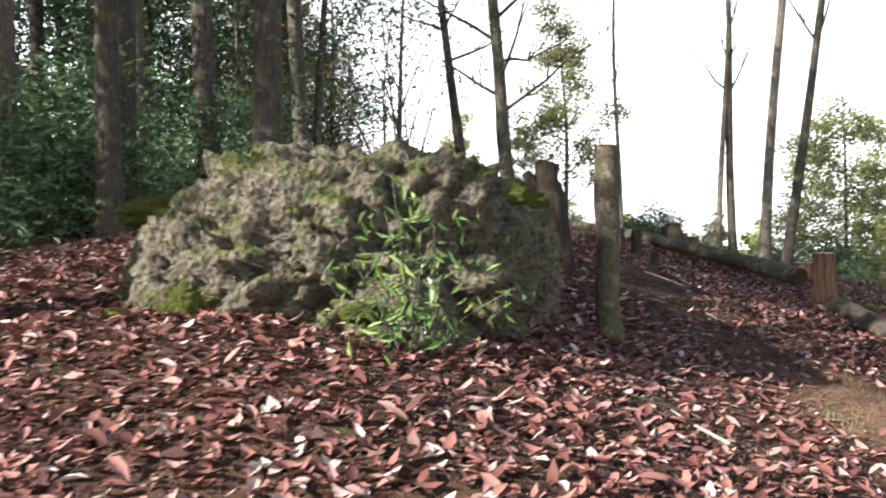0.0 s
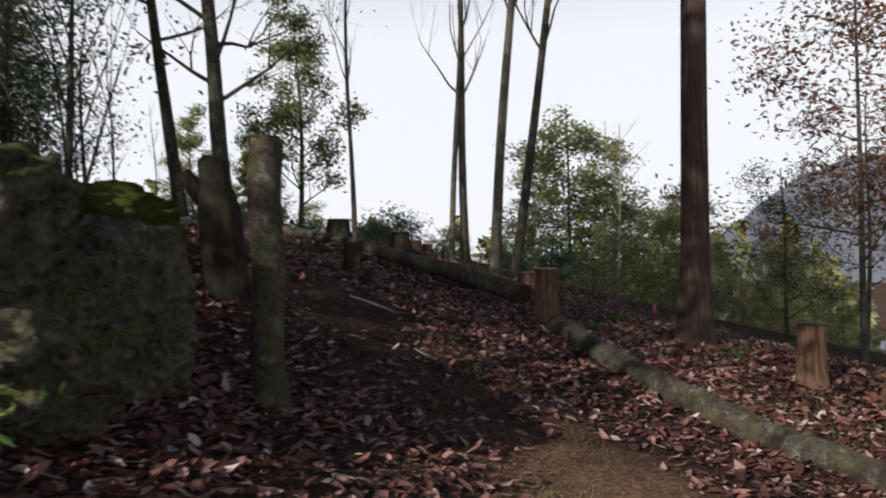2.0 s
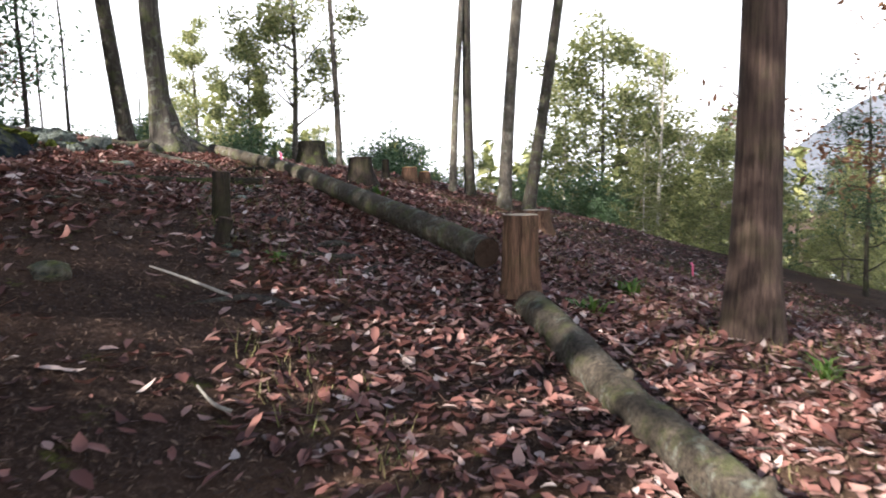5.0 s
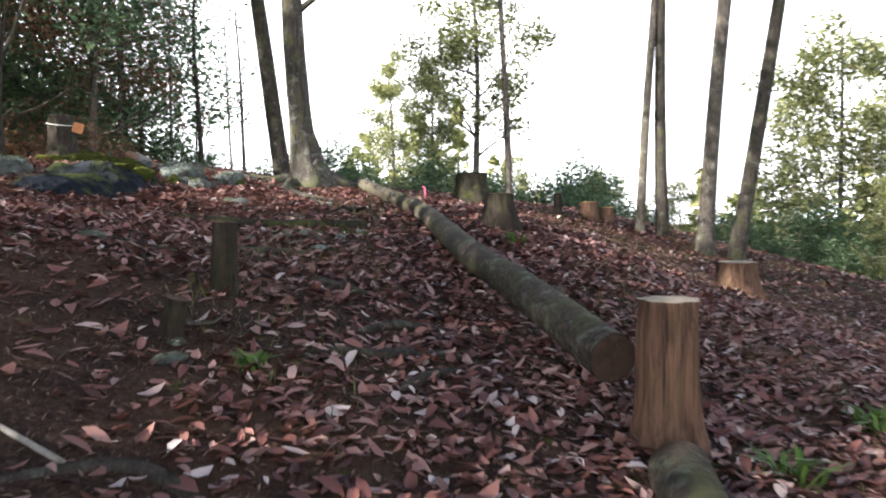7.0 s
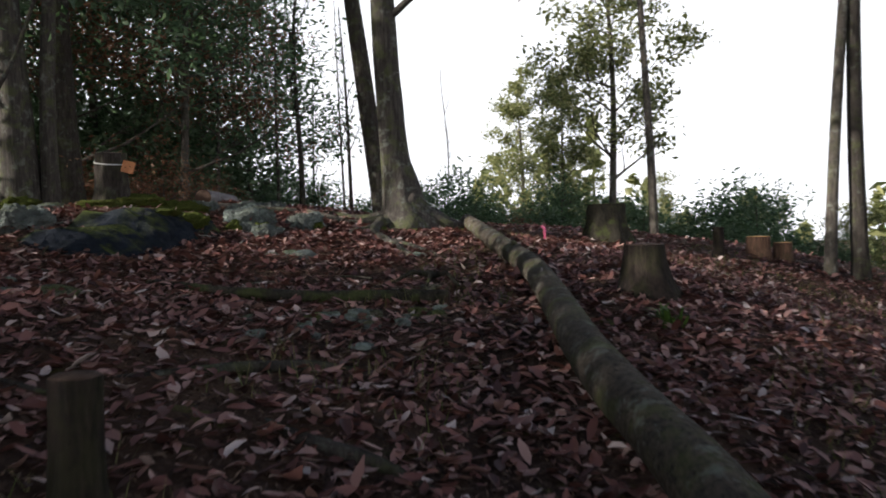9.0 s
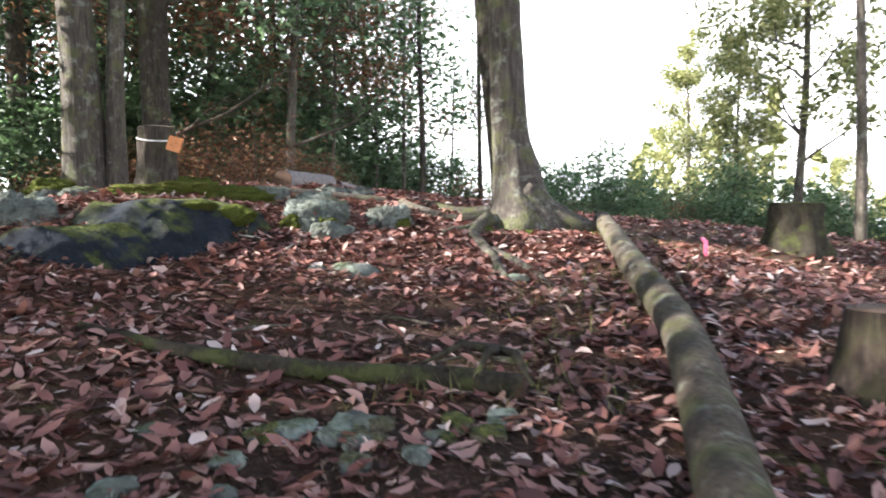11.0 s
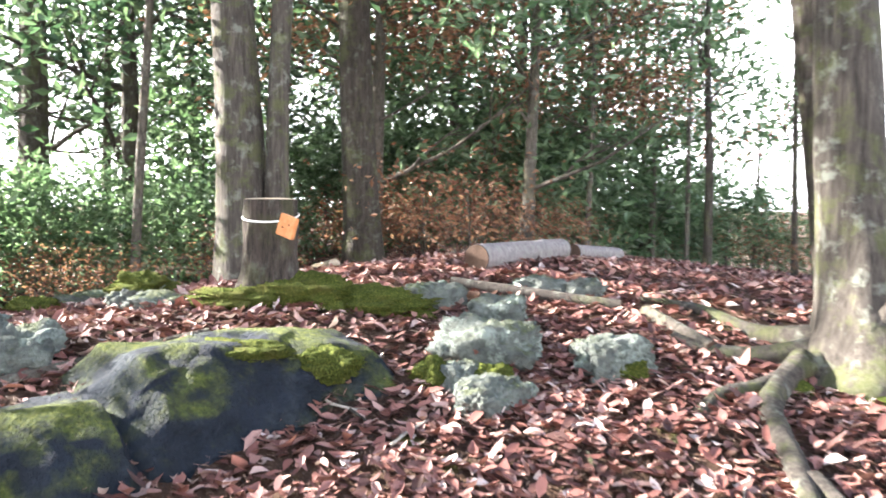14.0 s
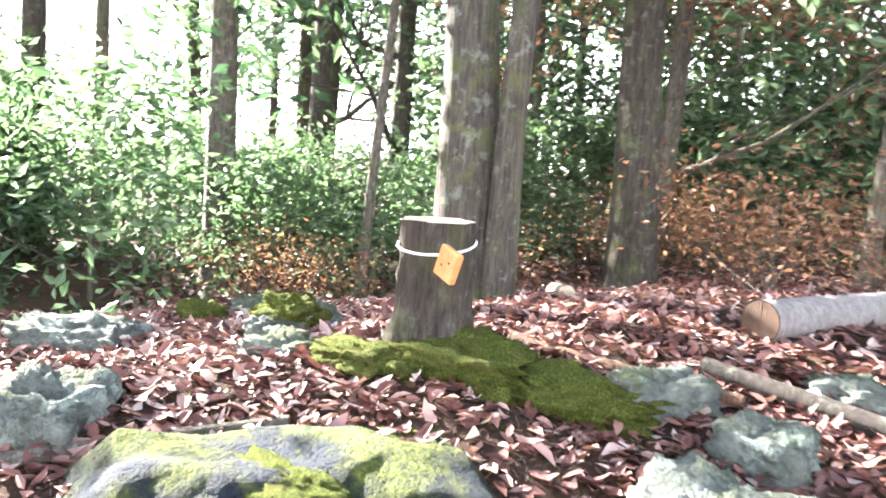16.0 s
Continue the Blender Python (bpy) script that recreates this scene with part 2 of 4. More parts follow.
# blue-grey tint paints the distance haze into the wooded slopes
HILL = plain_material("haze_tinted_wooded_slope", (0.06, 0.068, 0.085), (0.115, 0.12, 0.135), 0.06, 1.0, 1.5)

# ---------- ground ----------
SWELL = [[-0.01, 0.07, 0.1, -0.09, 0.11, -0.28, -0.37, 0.3],
         [0.16, 0.27, 0.32, 0.26, -0.18, 0.48, 0.4, 0.0],
         [0.36, 0.23, -0.24, 0.44, 0.06, -0.63, 0.12, -0.03],
         [0.01, -0.31, -0.22, -0.45, -0.27, 0.65, -0.09, 0.21],
         [0.08, 0.48, 0.44, 0.29, -0.04, -0.41, -0.33, 0.32],
         [0.0, -0.02, -0.39, -0.41, -0.2, -0.11, 0.07, 0.13]]


def soft(v, w=2.5):
    return w * np.logaddexp(0, v / w)


def ground_z(x, y):
    """The hillside: a slope to the north, falling away to the east, with broad swells."""
    x, y = np.asarray(x, float), np.asarray(y, float)
    z = 2.7 - 0.26 * soft(x - 4) - 0.24 * soft(11 - y)
    for i, row in enumerate(SWELL):
        for j, h in enumerate(row):
            z = z + h * np.exp(-((x + 4.5 - 3 * i) ** 2 + (y - 3 * j) ** 2) / 10.58)
    z = z + 0.12 / (1 + np.exp(np.clip((x - 0.05) / 0.07, -40, 40))) * np.exp(-((y - 15.15) / 1.0) ** 4 - ((x + 0.6) / 1.0) ** 4)
    # a crest beyond the clearing, and a valley floor far below
    z = z - 0.13 * soft(y - 24, 2.0) * (1 / (1 + np.exp(-(x + 8) / 4)))
    return -20 + soft(z + 20, 4.0)


def gz(x, y):
    return float(ground_z(x, y))


def link_mesh(name, verts, faces, material, parent=None, label="", smooth=True):
    me = bpy.data.meshes.new(name)
    me.from_pydata(verts, [], faces)
    me.materials.append(material) if not isinstance(material, (list, tuple)) else [me.materials.append(m) for m in material]
    if smooth:
        me.shade_smooth()
    ob = new(name, me)
    if parent is not None:
        ob.parent = parent
    if label:
        ob["label"] = label
    return ob


def steps(lo, hi, step, reach, grow=1.16):
    mid = list(np.arange(lo, hi + step / 2, step))
    out, d = [], step
    while len(out) == 0 or abs(out[-1] - hi) < reach:
        d *= grow
        out.append((out[-1] if out else hi) + d)
    back = [lo - (o - hi) for o in out]
    return np.array(back[::-1] + mid + out)


XS, YS = steps(-5, 9, 0.075, 700), steps(-0.5, 22, 0.075, 700)
gx, gy = np.meshgrid(XS, YS, indexing="ij")
gzz = ground_z(gx, gy)
near = np.clip(1 - np.maximum(np.abs(gx - 2) - 9, np.abs(gy - 11) - 13) / 3, 0, 1)
rough_ground = np.array([noise.fractal((x * 1.3, y * 1.3, 0), 1.0, 2.1, 5) for x, y in zip(gx[near > 0], gy[near > 0])])
bump = np.zeros_like(gzz)
bump[near > 0] = rough_ground
gzz = gzz + 0.03 * bump * near
NX, NY = len(XS), len(YS)
idx = np.arange(NX * NY).reshape(NX, NY)
quads = np.stack([idx[:-1, :-1], idx[1:, :-1], idx[1:, 1:], idx[:-1, 1:]], -1).reshape(-1, 4)
ground = link_mesh("ground", np.stack([gx, gy, gzz], -1).reshape(-1, 3).tolist(), quads.tolist(), SOIL)
tagged(ground, "brown forest soil with roots, moss and fallen leaves", "ground", kind="structure")

# ---------- building blocks ----------


class Mesh:
    def __init__(self):
        self.v, self.f, self.m = [], [], []

    def tube(self, pts, radii, seg=8, cap=True, wobble=0.0, seed=0, mat=0, cap_mat=None, ribs=0.0):
        """A round limb through pts, with an uneven skin."""
        pts = [Vector(p) for p in pts]
        start = len(self.v)
        side = None
        for i, (p, r) in enumerate(zip(pts, radii)):
            d = (pts[min(i + 1, len(pts) - 1)] - pts[max(i - 1, 0)]).normalized()
            if side is None:
                side = d.orthogonal().normalized()
            side = (side - d * side.dot(d)).normalized()
            other = d.cross(side)
            for k in range(seg):
                a = 2 * math.pi * k / seg
                q = side * math.cos(a) + other * math.sin(a)
                rr = r
                if wobble:
                    rr *= 1 + wobble * noise.noise(Vector((math.cos(a) * 1.5 + seed * 7.1, math.sin(a) * 1.5, i * 0.35)))
                if ribs:
                    rr *= 1 + ribs * math.sin(a * 7 + seed + 2.0 * noise.noise(Vector((i * 0.4, a, seed))))
                self.v.append(tuple(p + q * rr))
        for i in range(len(pts) - 1):
            for k in range(seg):
                a, b = start + i * seg + k, start + i * seg + (k + 1) % seg
                self.f.append((a, b, b + seg, a + seg))
                self.m.append(mat)
        if cap:
            self.f.append(tuple(start + k for k in reversed(range(seg))))
            self.f.append(tuple(start + (len(pts) - 1) * seg + k for k in range(seg)))
            self.m += [mat if cap_mat is None else cap_mat] * 2
        return self

    def leaves(self, centers, size, rng, droop=0.0, long=0.42, up=0.0):
        """One small folded leaf at each centre, turned at random."""
        n = len(centers)
        if not n:
            return self
        c = np.asarray(centers)
        d = rng.normal(size=(n, 3))
        d[:, 2] = d[:, 2] * 0.6 - droop
        d /= np.linalg.norm(d, axis=1, keepdims=True)
        nrm = rng.normal(size=(n, 3)) * (1 - up) + np.array([0, 0, up * 1.6])
        w = np.cross(d, nrm)
        w /= np.linalg.norm(w, axis=1, keepdims=True) + 1e-6
        nn = np.cross(w, d)
        s = size * rng.uniform(0.6, 1.35, (n, 1))
        a, b = c - d * s * 0.5, c + d * s * 0.5
        lift = nn * s * 0.12
        q1, q2 = c + w * s * long * 0.5 + lift, c - w * s * long * 0.5 + lift
        start = len(self.v)
        self.v += np.stack([a, q1, b, q2], 1).reshape(-1, 3).tolist()
        k = start + 4 * np.arange(n)
        self.f += np.stack([k, k + 1, k + 2], 1).tolist() + np.stack([k, k + 2, k + 3], 1).tolist()
        self.m += [0] * (2 * n)
        return self

    def object(self, name, material, parent=None, label="", smooth=True):
        ob = link_mesh(name, self.v, self.f, material, parent, label, smooth)
        if isinstance(material, (list, tuple)):
            ob.data.polygons.foreach_set("material_index", self.m)
        return ob


def empty(name, x, y, z=None, label="", category="", group=""):
    ob = new(name)
    ob.location = (x, y, gz(x, y) if z is None else z)
    return tagged(ob, label, category, group)


def smooth_path(pts, n):
    """Points along a soft curve through a few waypoints."""
    pts = [Vector(p) for p in pts]
    out = []
    for i in range(n):
        t = i / (n - 1) * (len(pts) - 1)
        k = min(int(t), len(pts) - 2)
        f = t - k
        p0, p1, p2, p3 = pts[max(k - 1, 0)], pts[k], pts[k + 1], pts[min(k + 2, len(pts) - 1)]
        out.append(0.5 * ((2 * p1) + (p2 - p0) * f + (2 * p0 - 5 * p1 + 4 * p2 - p3) * f * f + (3 * p1 - p0 - 3 * p2 + p3) * f ** 3))
    return out


def grow(mesh, p, d, length, r, depth, rng, tips, seg=5, spread=0.7, kids=3, rise=0.25):
    """A limb with its side limbs; the ends are kept for the leaves."""
    p, d = Vector(p), Vector(d).normalized()
    pts, rad, n = [p], [r], 4
    for i in range(n):
        d = (d + Vector(rng.normal(size=3)) * 0.13 + Vector((0, 0, rise * 0.15))).normalized()
        p = p + d * length / n
        pts.append(p)
        rad.append(r * (1 - 0.75 * (i + 1) / n))
    mesh.tube(pts, rad, seg, cap=False)
    tips.append((tuple(p), depth))
    if depth == 0:
        tips.append((tuple(pts[2]), 0))
        return
    for k in range(kids):
        i = int(rng.integers(1, n + 1))
        a = rng.uniform(0, 2 * math.pi)
        o = d.orthogonal().normalized()
        o = Matrix.Rotation(a, 3, d) @ o
        grow(mesh, pts[i], d * (1 - spread * 0.5) + o * spread + Vector((0, 0, rise)), length * rng.uniform(0.5, 0.75), rad[i] * 0.7, depth - 1, rng, tips, max(3, seg - 1), spread, kids, rise)


def tree(name, height, r, bark, leaf, rng_seed, lean=(0, 0), limbs_from=0.35, limb_n=9, limb_len=2.2, leaf_n=2600, leaf_size=0.11, depth=1, rise=0.3,
         label="", category="tree", bow=0.02, flare=1.5, droop=0.2, cluster=0.45, seg=10, kids=3, twist=None, group=""):
    """A tree at the origin: a tapered trunk, limbs and a crown of single leaves."""
    rng = np.random.default_rng(rng_seed)
    root = new(name)
    tagged(root, label, category, group)
    trunk, n = Mesh(), 16
    pts, rad = [], []
    ph = rng.uniform(0, 6.28)
    for i in range(n + 1):
        t = (i / n) ** 1.4
        h = t * height - 0.25
        b = bow * height * math.sin(t * 5 + ph) * t
        pts.append((lean[0] * h + b * math.cos(ph), lean[1] * h + b * math.sin(ph), h))
        rad.append(r * (1 - 0.78 * t) * (1 + (flare - 1) * math.exp(-max(h + 0.1, 0) / (2.2 * r))))
    trunk.tube(pts, rad, seg, wobble=0.12, seed=rng_seed, cap=False)
    trunk.object("trunk", bark, root)
    tips = []
    for k in range(limb_n):
        t = limbs_from + (1 - limbs_from) * (k + 0.5) / limb_n
        i = min(int((t ** (1 / 1.4)) * n), n - 1)
        a = k * 2.4 + rng.uniform(-0.5, 0.5)
        limb = Mesh()
        grow(limb, pts[i], (math.cos(a), math.sin(a), rise), limb_len * (1.15 - 0.65 * t) * rng.uniform(0.7, 1.2), rad[i] * 0.42, depth, rng, tips, 5, 0.75, kids, rise)
        limb.object("limb", bark, root)
    if leaf is not None and leaf_n:
        ends = np.array([p for p, _ in tips])
        pick = ends[rng.integers(0, len(ends), leaf_n)]
        crown = Mesh().leaves(pick + rng.normal(size=(leaf_n, 3)) * cluster * np.array([1, 1, 0.6]), leaf_size, rng, droop)
        crown.object("crown", leaf, root, smooth=False)
    return root


def plant(ob, x, y, turn=0.0, scale=1.0, sink=0.05):
    return copy_thing(ob, Matrix.Translation((x, y, gz(x, y) - sink)) @ Matrix.Rotation(turn, 4, "Z") @ Matrix.Scale(scale, 4))


def set_down(ob, x, y, turn=0.0, scale=1.0, sink=0.05):
    ob.matrix_basis = Matrix.Translation((x, y, gz(x, y) - sink)) @ Matrix.Rotation(turn, 4, "Z") @ Matrix.Scale(scale, 4)
    return ob


def stone(name, x, y, z, size, material, seed, label="", turn=0.0, rough=0.18, cuts=5, parent=None, crag=0.0, square=0.0):
    """A weathered stone: a ball pulled to shape, with lumps, flats and crags."""
    bm = bmesh.new()
    bmesh.ops.create_icosphere(bm, subdivisions=cuts, radius=1.0)
    for v in bm.verts:
        p = v.co.normalized()
        if square:
            m = max(abs(p.x), abs(p.y), abs(p.z))
            p = p.lerp(p / m * 0.85, square)
        q = p * 1.4 + Vector((seed * 3.7, seed, 0))
        k = 1 + rough * noise.fractal(q, 1.0, 2.0, 4)
        if crag:
            c = noise.voronoi(p * 4.2 + Vector((seed, 0, 0)))[0]
            k += crag * (min(c[1] - c[0], 0.35) - 0.15) + crag * 0.35 * (noise.voronoi(p * 10 + Vector((0, seed, 0)))[0][0] - 0.3) + crag * 0.5 * noise.fractal(p * 9 + Vector((0, seed, 0)), 0.8, 2.0, 4)
        v.co = Vector((p.x * size[0], p.y * size[1], p.z * size[2])) * k
    me = bpy.data.meshes.new(name)
    bm.to_mesh(me)
    bm.free()
    me.materials.append(material)
    me.shade_smooth()
    ob = new(name, me)
    ob.matrix_basis = Matrix.Translation((x, y, z)) @ Matrix.Rotation(turn, 4, "Z")
    if parent is not None:
        ob.parent = parent
        if label:
            ob["label"] = label
    else:
        tagged(ob, label, "rock")
    return ob


def stump(name, x, y, r, h, bark, cut, seed, label, flare=1.5, ribs=0.06, lean=(0, 0), category="stump", group="", taper=0.95):
    """A sawn stump: ribbed bark round a flat end-grain top, roots spreading at the foot."""
    root = empty(name, x, y, gz(x, y), label, category, group)
    b = Mesh()
    hs = [-0.12, 0.0, 0.04, 0.09, 0.16, 0.25] + list(np.linspace(0.34, h, 5)) if h > 0.4 else [-0.1, 0.0, 0.25 * h, 0.5 * h, 0.75 * h, h]
    pts = [(lean[0] * t, lean[1] * t, t) for t in hs]
    rad = [r * (1 + (flare - 1) * math.exp(-max(t, 0) / (0.9 * r)) - (1 - taper) * max(t, 0) / h) for t in hs]
    b.tube(pts, rad, 28, cap=False, wobble=0.1, seed=seed, ribs=ribs)
    b.object("bark", bark, root)
    top = Mesh()
    ring = b.v[-28:]
    c = Vector(pts[-1])
    inner = [tuple(c + (Vector(p) - c) * 0.93 + Vector((0, 0, 0.004))) for p in ring]
    mid = [tuple(c + (Vector(p) - c) * 0.5 + Vector((0, 0, 0.008 + 0.004 * noise.noise(Vector(p) * 20)))) for p in ring]
    top.v = list(ring) + inner + mid + [tuple(c + Vector((0, 0, 0.008)))]
    for k in range(28):
        j = (k + 1) % 28
        top.f += [(k, j, 28 + j, 28 + k), (28 + k, 28 + j, 56 + j, 56 + k), (56 + k, 56 + j, 84)]
    top.m = [0] * len(top.f)
    top.object("sawn_top", cut, root, smooth=False)
    return root


def log(name, way, r0, r1, bark, cut, seed, label, n=40, wobble=0.12, knots=5):
    """A felled trunk lying along way, with sawn ends and a few branch knots."""
    pts = smooth_path(way, n)
    root = new(name)
    root.location = pts[0]
    tagged(root, label, "log")
    loc = [p - pts[0] for p in pts]
    rng = np.random.default_rng(seed)
    rad = [(r0 + (r1 - r0) * i / (n - 1)) * (1 + 0.03 * noise.noise(Vector((i * 0.4, seed, 0)))) for i in range(n)]
    body = Mesh().tube(loc, rad, 22, cap=False, wobble=wobble, seed=seed)
    body.object("bark", bark, root)
    for k in range(knots):
        i = int(rng.integers(3, n - 3))
        d = (loc[i + 1] - loc[i]).normalized()
        o = Matrix.Rotation(rng.uniform(-1.2, 1.2), 3, d) @ Vector((0, 0, 1))
        o = (o - d * o.dot(d)).normalized()
        Mesh().tube([loc[i] + o * rad[i] * 0.7, loc[i] + o * rad[i] * 1.1, loc[i] + o * (rad[i] * 1.28) + d * 0.01], [rad[i] * 0.42, rad[i] * 0.26, rad[i] * 0.18], 9, wobble=0.2, seed=k).object("knot", bark, root)
    for e, i, s in (("sawn_end", 0, -1), ("sawn_end", n - 1, 1)):
        d = (loc[min(i + 1, n - 1)] - loc[max(i - 1, 0)]).normalized() * s
        m = Mesh().tube([loc[i] - d * 0.02, loc[i] + d * 0.004, loc[i] + d * 0.006], [rad[i] * 0.97, rad[i] * 0.96, rad[i] * 0.5], 22)
        m.object(e, cut, root, smooth=False)
    return root


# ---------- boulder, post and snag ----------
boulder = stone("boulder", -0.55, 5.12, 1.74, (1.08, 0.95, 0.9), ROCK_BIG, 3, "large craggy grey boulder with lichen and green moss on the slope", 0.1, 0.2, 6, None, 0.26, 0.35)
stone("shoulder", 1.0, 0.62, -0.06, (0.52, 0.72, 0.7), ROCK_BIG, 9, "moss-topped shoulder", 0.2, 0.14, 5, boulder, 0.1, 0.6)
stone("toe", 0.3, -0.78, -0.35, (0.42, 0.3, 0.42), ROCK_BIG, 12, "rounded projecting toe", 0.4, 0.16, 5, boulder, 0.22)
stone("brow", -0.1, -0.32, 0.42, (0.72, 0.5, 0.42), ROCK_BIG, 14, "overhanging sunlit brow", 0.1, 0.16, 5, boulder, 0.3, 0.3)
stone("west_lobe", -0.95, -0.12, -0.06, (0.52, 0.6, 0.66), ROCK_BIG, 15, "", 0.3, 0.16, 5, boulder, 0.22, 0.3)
for k, (x, y, z, w) in enumerate(((-0.85, -0.66, -0.36, 0.4), (-0.4, -0.86, -0.46, 0.3), (1.05, 0.4, 0.56, 0.4), (-1.2, -0.2, 0.5, 0.26), (0.05, -1.02, -0.1, 0.13), (-1.15, -0.5, -0.3, 0.36), (-0.62, -0.8, -0.5, 0.34), (-1.4, -0.2, -0.2, 0.3), (-0.95, -0.6, -0.08, 0.2))):
    stone("moss_cushion", x, y, z, (w, w * 0.5, w * (0.42 if k < 5 else 0.7)), MOSS, 18 + k, "yellow-green moss", 0.2, 0.35, 5, boulder, 0.25)


def round_post(x, y, h, r):
    root = empty("wooden_post", x, y, None, "weathered round wooden post sawn flat, standing in leaf litter", "post")
    n = 14
    b = Mesh().tube([(0.01 * math.sin(i), 0.008 * math.cos(2 * i), -0.2 + (h + 0.2) * i / n) for i in range(n + 1)], [r * (1.25 - 0.28 * min(i / 4, 1)) * (1.0 if i < 10 else 1.0 + 0.01 * (i - 10)) for i in range(n + 1)], 20, cap=False, wobble=0.1, seed=2)
    b.object("shaft", BARK_LOG, root)
    Mesh().tube([(0, 0, h - 0.03), (0, 0, h + 0.012), (0, 0, h + 0.02)], [r * 0.96, r * 0.95, r * 0.4], 20).object("sawn_top", CUT_DARK, root, smooth=False)
    return root


round_post(1.3, 5.66, 1.42, 0.092)
snag = empty("dead_snag", 1.12, 7.4, None, "short forked dead trunk with a broken dark top", "tree stump")
Mesh().tube([(0.05, 0, -0.25), (0.05, 0, 0.1), (0.02, 0, 0.35), (0, 0, 0.6), (0, 0, 0.74), (-0.02, 0, 0.86), (-0.02, 0, 1.0), (-0.01, 0, 1.03)], [0.2, 0.175, 0.16, 0.15, 0.13, 0.105, 0.12, 0.09], 18, wobble=0.35, seed=5).object("trunk", BARK_ROT, snag)
Mesh().tube([(0, 0, 0.6), (-0.1, 0, 0.74), (-0.19, 0.0, 0.84), (-0.24, 0, 0.93)], [0.12, 0.085, 0.07, 0.045], 12, wobble=0.5, seed=6).object("fork", BARK_ROT, snag)

# ---------- stubs, stumps and logs by the path ----------
stump("stub", 2.68, 10.16, 0.068, 0.38, BARK_ROT, CUT_DARK, 4, "dark rotten upright stub in the leaf litter", 1.15, 0.05, (0.03, 0.0), "stub")
stump("stub", 2.68, 9.36, 0.05, 0.17, BARK_ROT, CUT_DARK, 5, "small leaning mossy stub", 1.2, 0.05, (0.25, 0.0), "stub")
stump("tree_stump", 4.86, 9.44, 0.13, 0.66, BARK_STUMP, CUT_PALE, 6, "freshly sawn reddish cedar stump beside the log", 1.45, 0.1)
stump("tree_stump", 4.42, 14.15, 0.145, 0.36, BARK_ROT, CUT_DARK, 7, "dark sawn stump with spreading roots", 1.75, 0.05)
stump("tree_stump", 4.26, 19.0, 0.24, 0.5, BARK_MOSS, MOSS, 8, "rotten stump overgrown with yellow-green moss", 1.5, 0.1)
stump("tree_stump", 6.05, 6.7, 0.11, 0.52, BARK_STUMP, CUT_DARK, 9, "rotting orange-brown stump on the slope", 1.3, 0.12)
stump("tree_stump", 6.35, 5.95, 0.19, 0.34, BARK_STUMP, CUT_DARK, 10, "broken brown stump on the slope", 1.3, 0.14)
stump("tree_stump", 7.1, 14.6, 0.2, 0.36, BARK_STUMP, CUT_PALE, 11, "low sawn stump with reddish bark", 1.4, 0.08)
stump("stub", 5.75, 19.2, 0.075, 0.42, BARK_ROT, CUT_DARK, 12, "thin dark stub on the crest", 1.2, 0.05, (0, 0), "stub")
stump("tree_stump", 6.4, 19.9, 0.16, 0.3, BARK_STUMP, CUT_ORANGE, 13, "small fresh-cut orange stump", 1.2, 0.05)
stump("tree_stump", 6.75, 20.0, 0.13, 0.26, BARK_STUMP, CUT_ORANGE, 14, "small fresh-cut orange stump", 1.2, 0.05)

UP = 0.105
upper = [(4.66, 9.66, 1.55), (4.35, 10.85, 1.75), (4.03, 12.0, 1.93), (3.62, 14.25, 2.2), (3.1, 16.0, 2.42), (2.62, 17.7, 2.6), (2.45, 18.3, 2.66)]
log("fallen_log", [(x, y, max(z, gz(x, y) + UP * 0.7)) for x, y, z in upper], 0.122, 0.08, BARK_LOG, CUT_DARK, 3, "long felled trunk with mottled mossy bark edging the path", 60, 0.05)
lower = [(4.80, 9.1), (4.74, 8.42), (4.66, 7.6), (4.66, 6.9), (4.74, 5.9), (4.9, 5.2), (5.2, 4.2)]
log("fallen_log", [(x, y, gz(x, y) + 0.06) for x, y in lower], 0.12, 0.10, BARK_LOG, CUT_DARK, 8, "old greyish log half sunk in leaves along the path", 50, 0.16)
way = [(1.05, 13.12), (1.6, 13.14), (2.2, 13.24), (2.75, 13.42), (3.08, 13.45)]
branch = log("fallen_branch", [(x, y, gz(x, y) + 0.035) for x, y in way], 0.03, 0.055, BARK_MOSS, CUT_DARK, 14, "mossy fallen branch lying across the path", 30, 0.2, 3)
for k, (dx, dy, dz) in enumerate(((0.02, -0.35, -0.04), (-0.24, -0.22, -0.03), (0.22, -0.3, -0.05))):
    Mesh().tube([(1.95, 0.27, 0.0), (1.95 + dx * 0.5, 0.27 + dy * 0.5, dz * 0.5 + 0.05), (1.95 + dx, 0.27 + dy, dz)], [0.022, 0.016, 0.007], 7, wobble=0.2, seed=k).object("twig", BARK_MOSS, branch)

ROOT_RUNS = [[(2.7, 11.1), (3.0, 10.95), (3.25, 10.94), (3.6, 10.85)], [(3.15, 9.7), (3.48, 9.83), (3.8, 10.05), (4.08, 10.2)], [(3.6, 9.4), (3.72, 9.6), (3.86, 9.82), (4.05, 10.05)], [(3.35, 10.15), (3.6, 10.42), (3.9, 10.6)], [(2.1, 10.9), (2.6, 11.6), (2.9, 11.9)], [(2.5, 8.1), (2.9, 8.4), (3.2, 8.3)]]
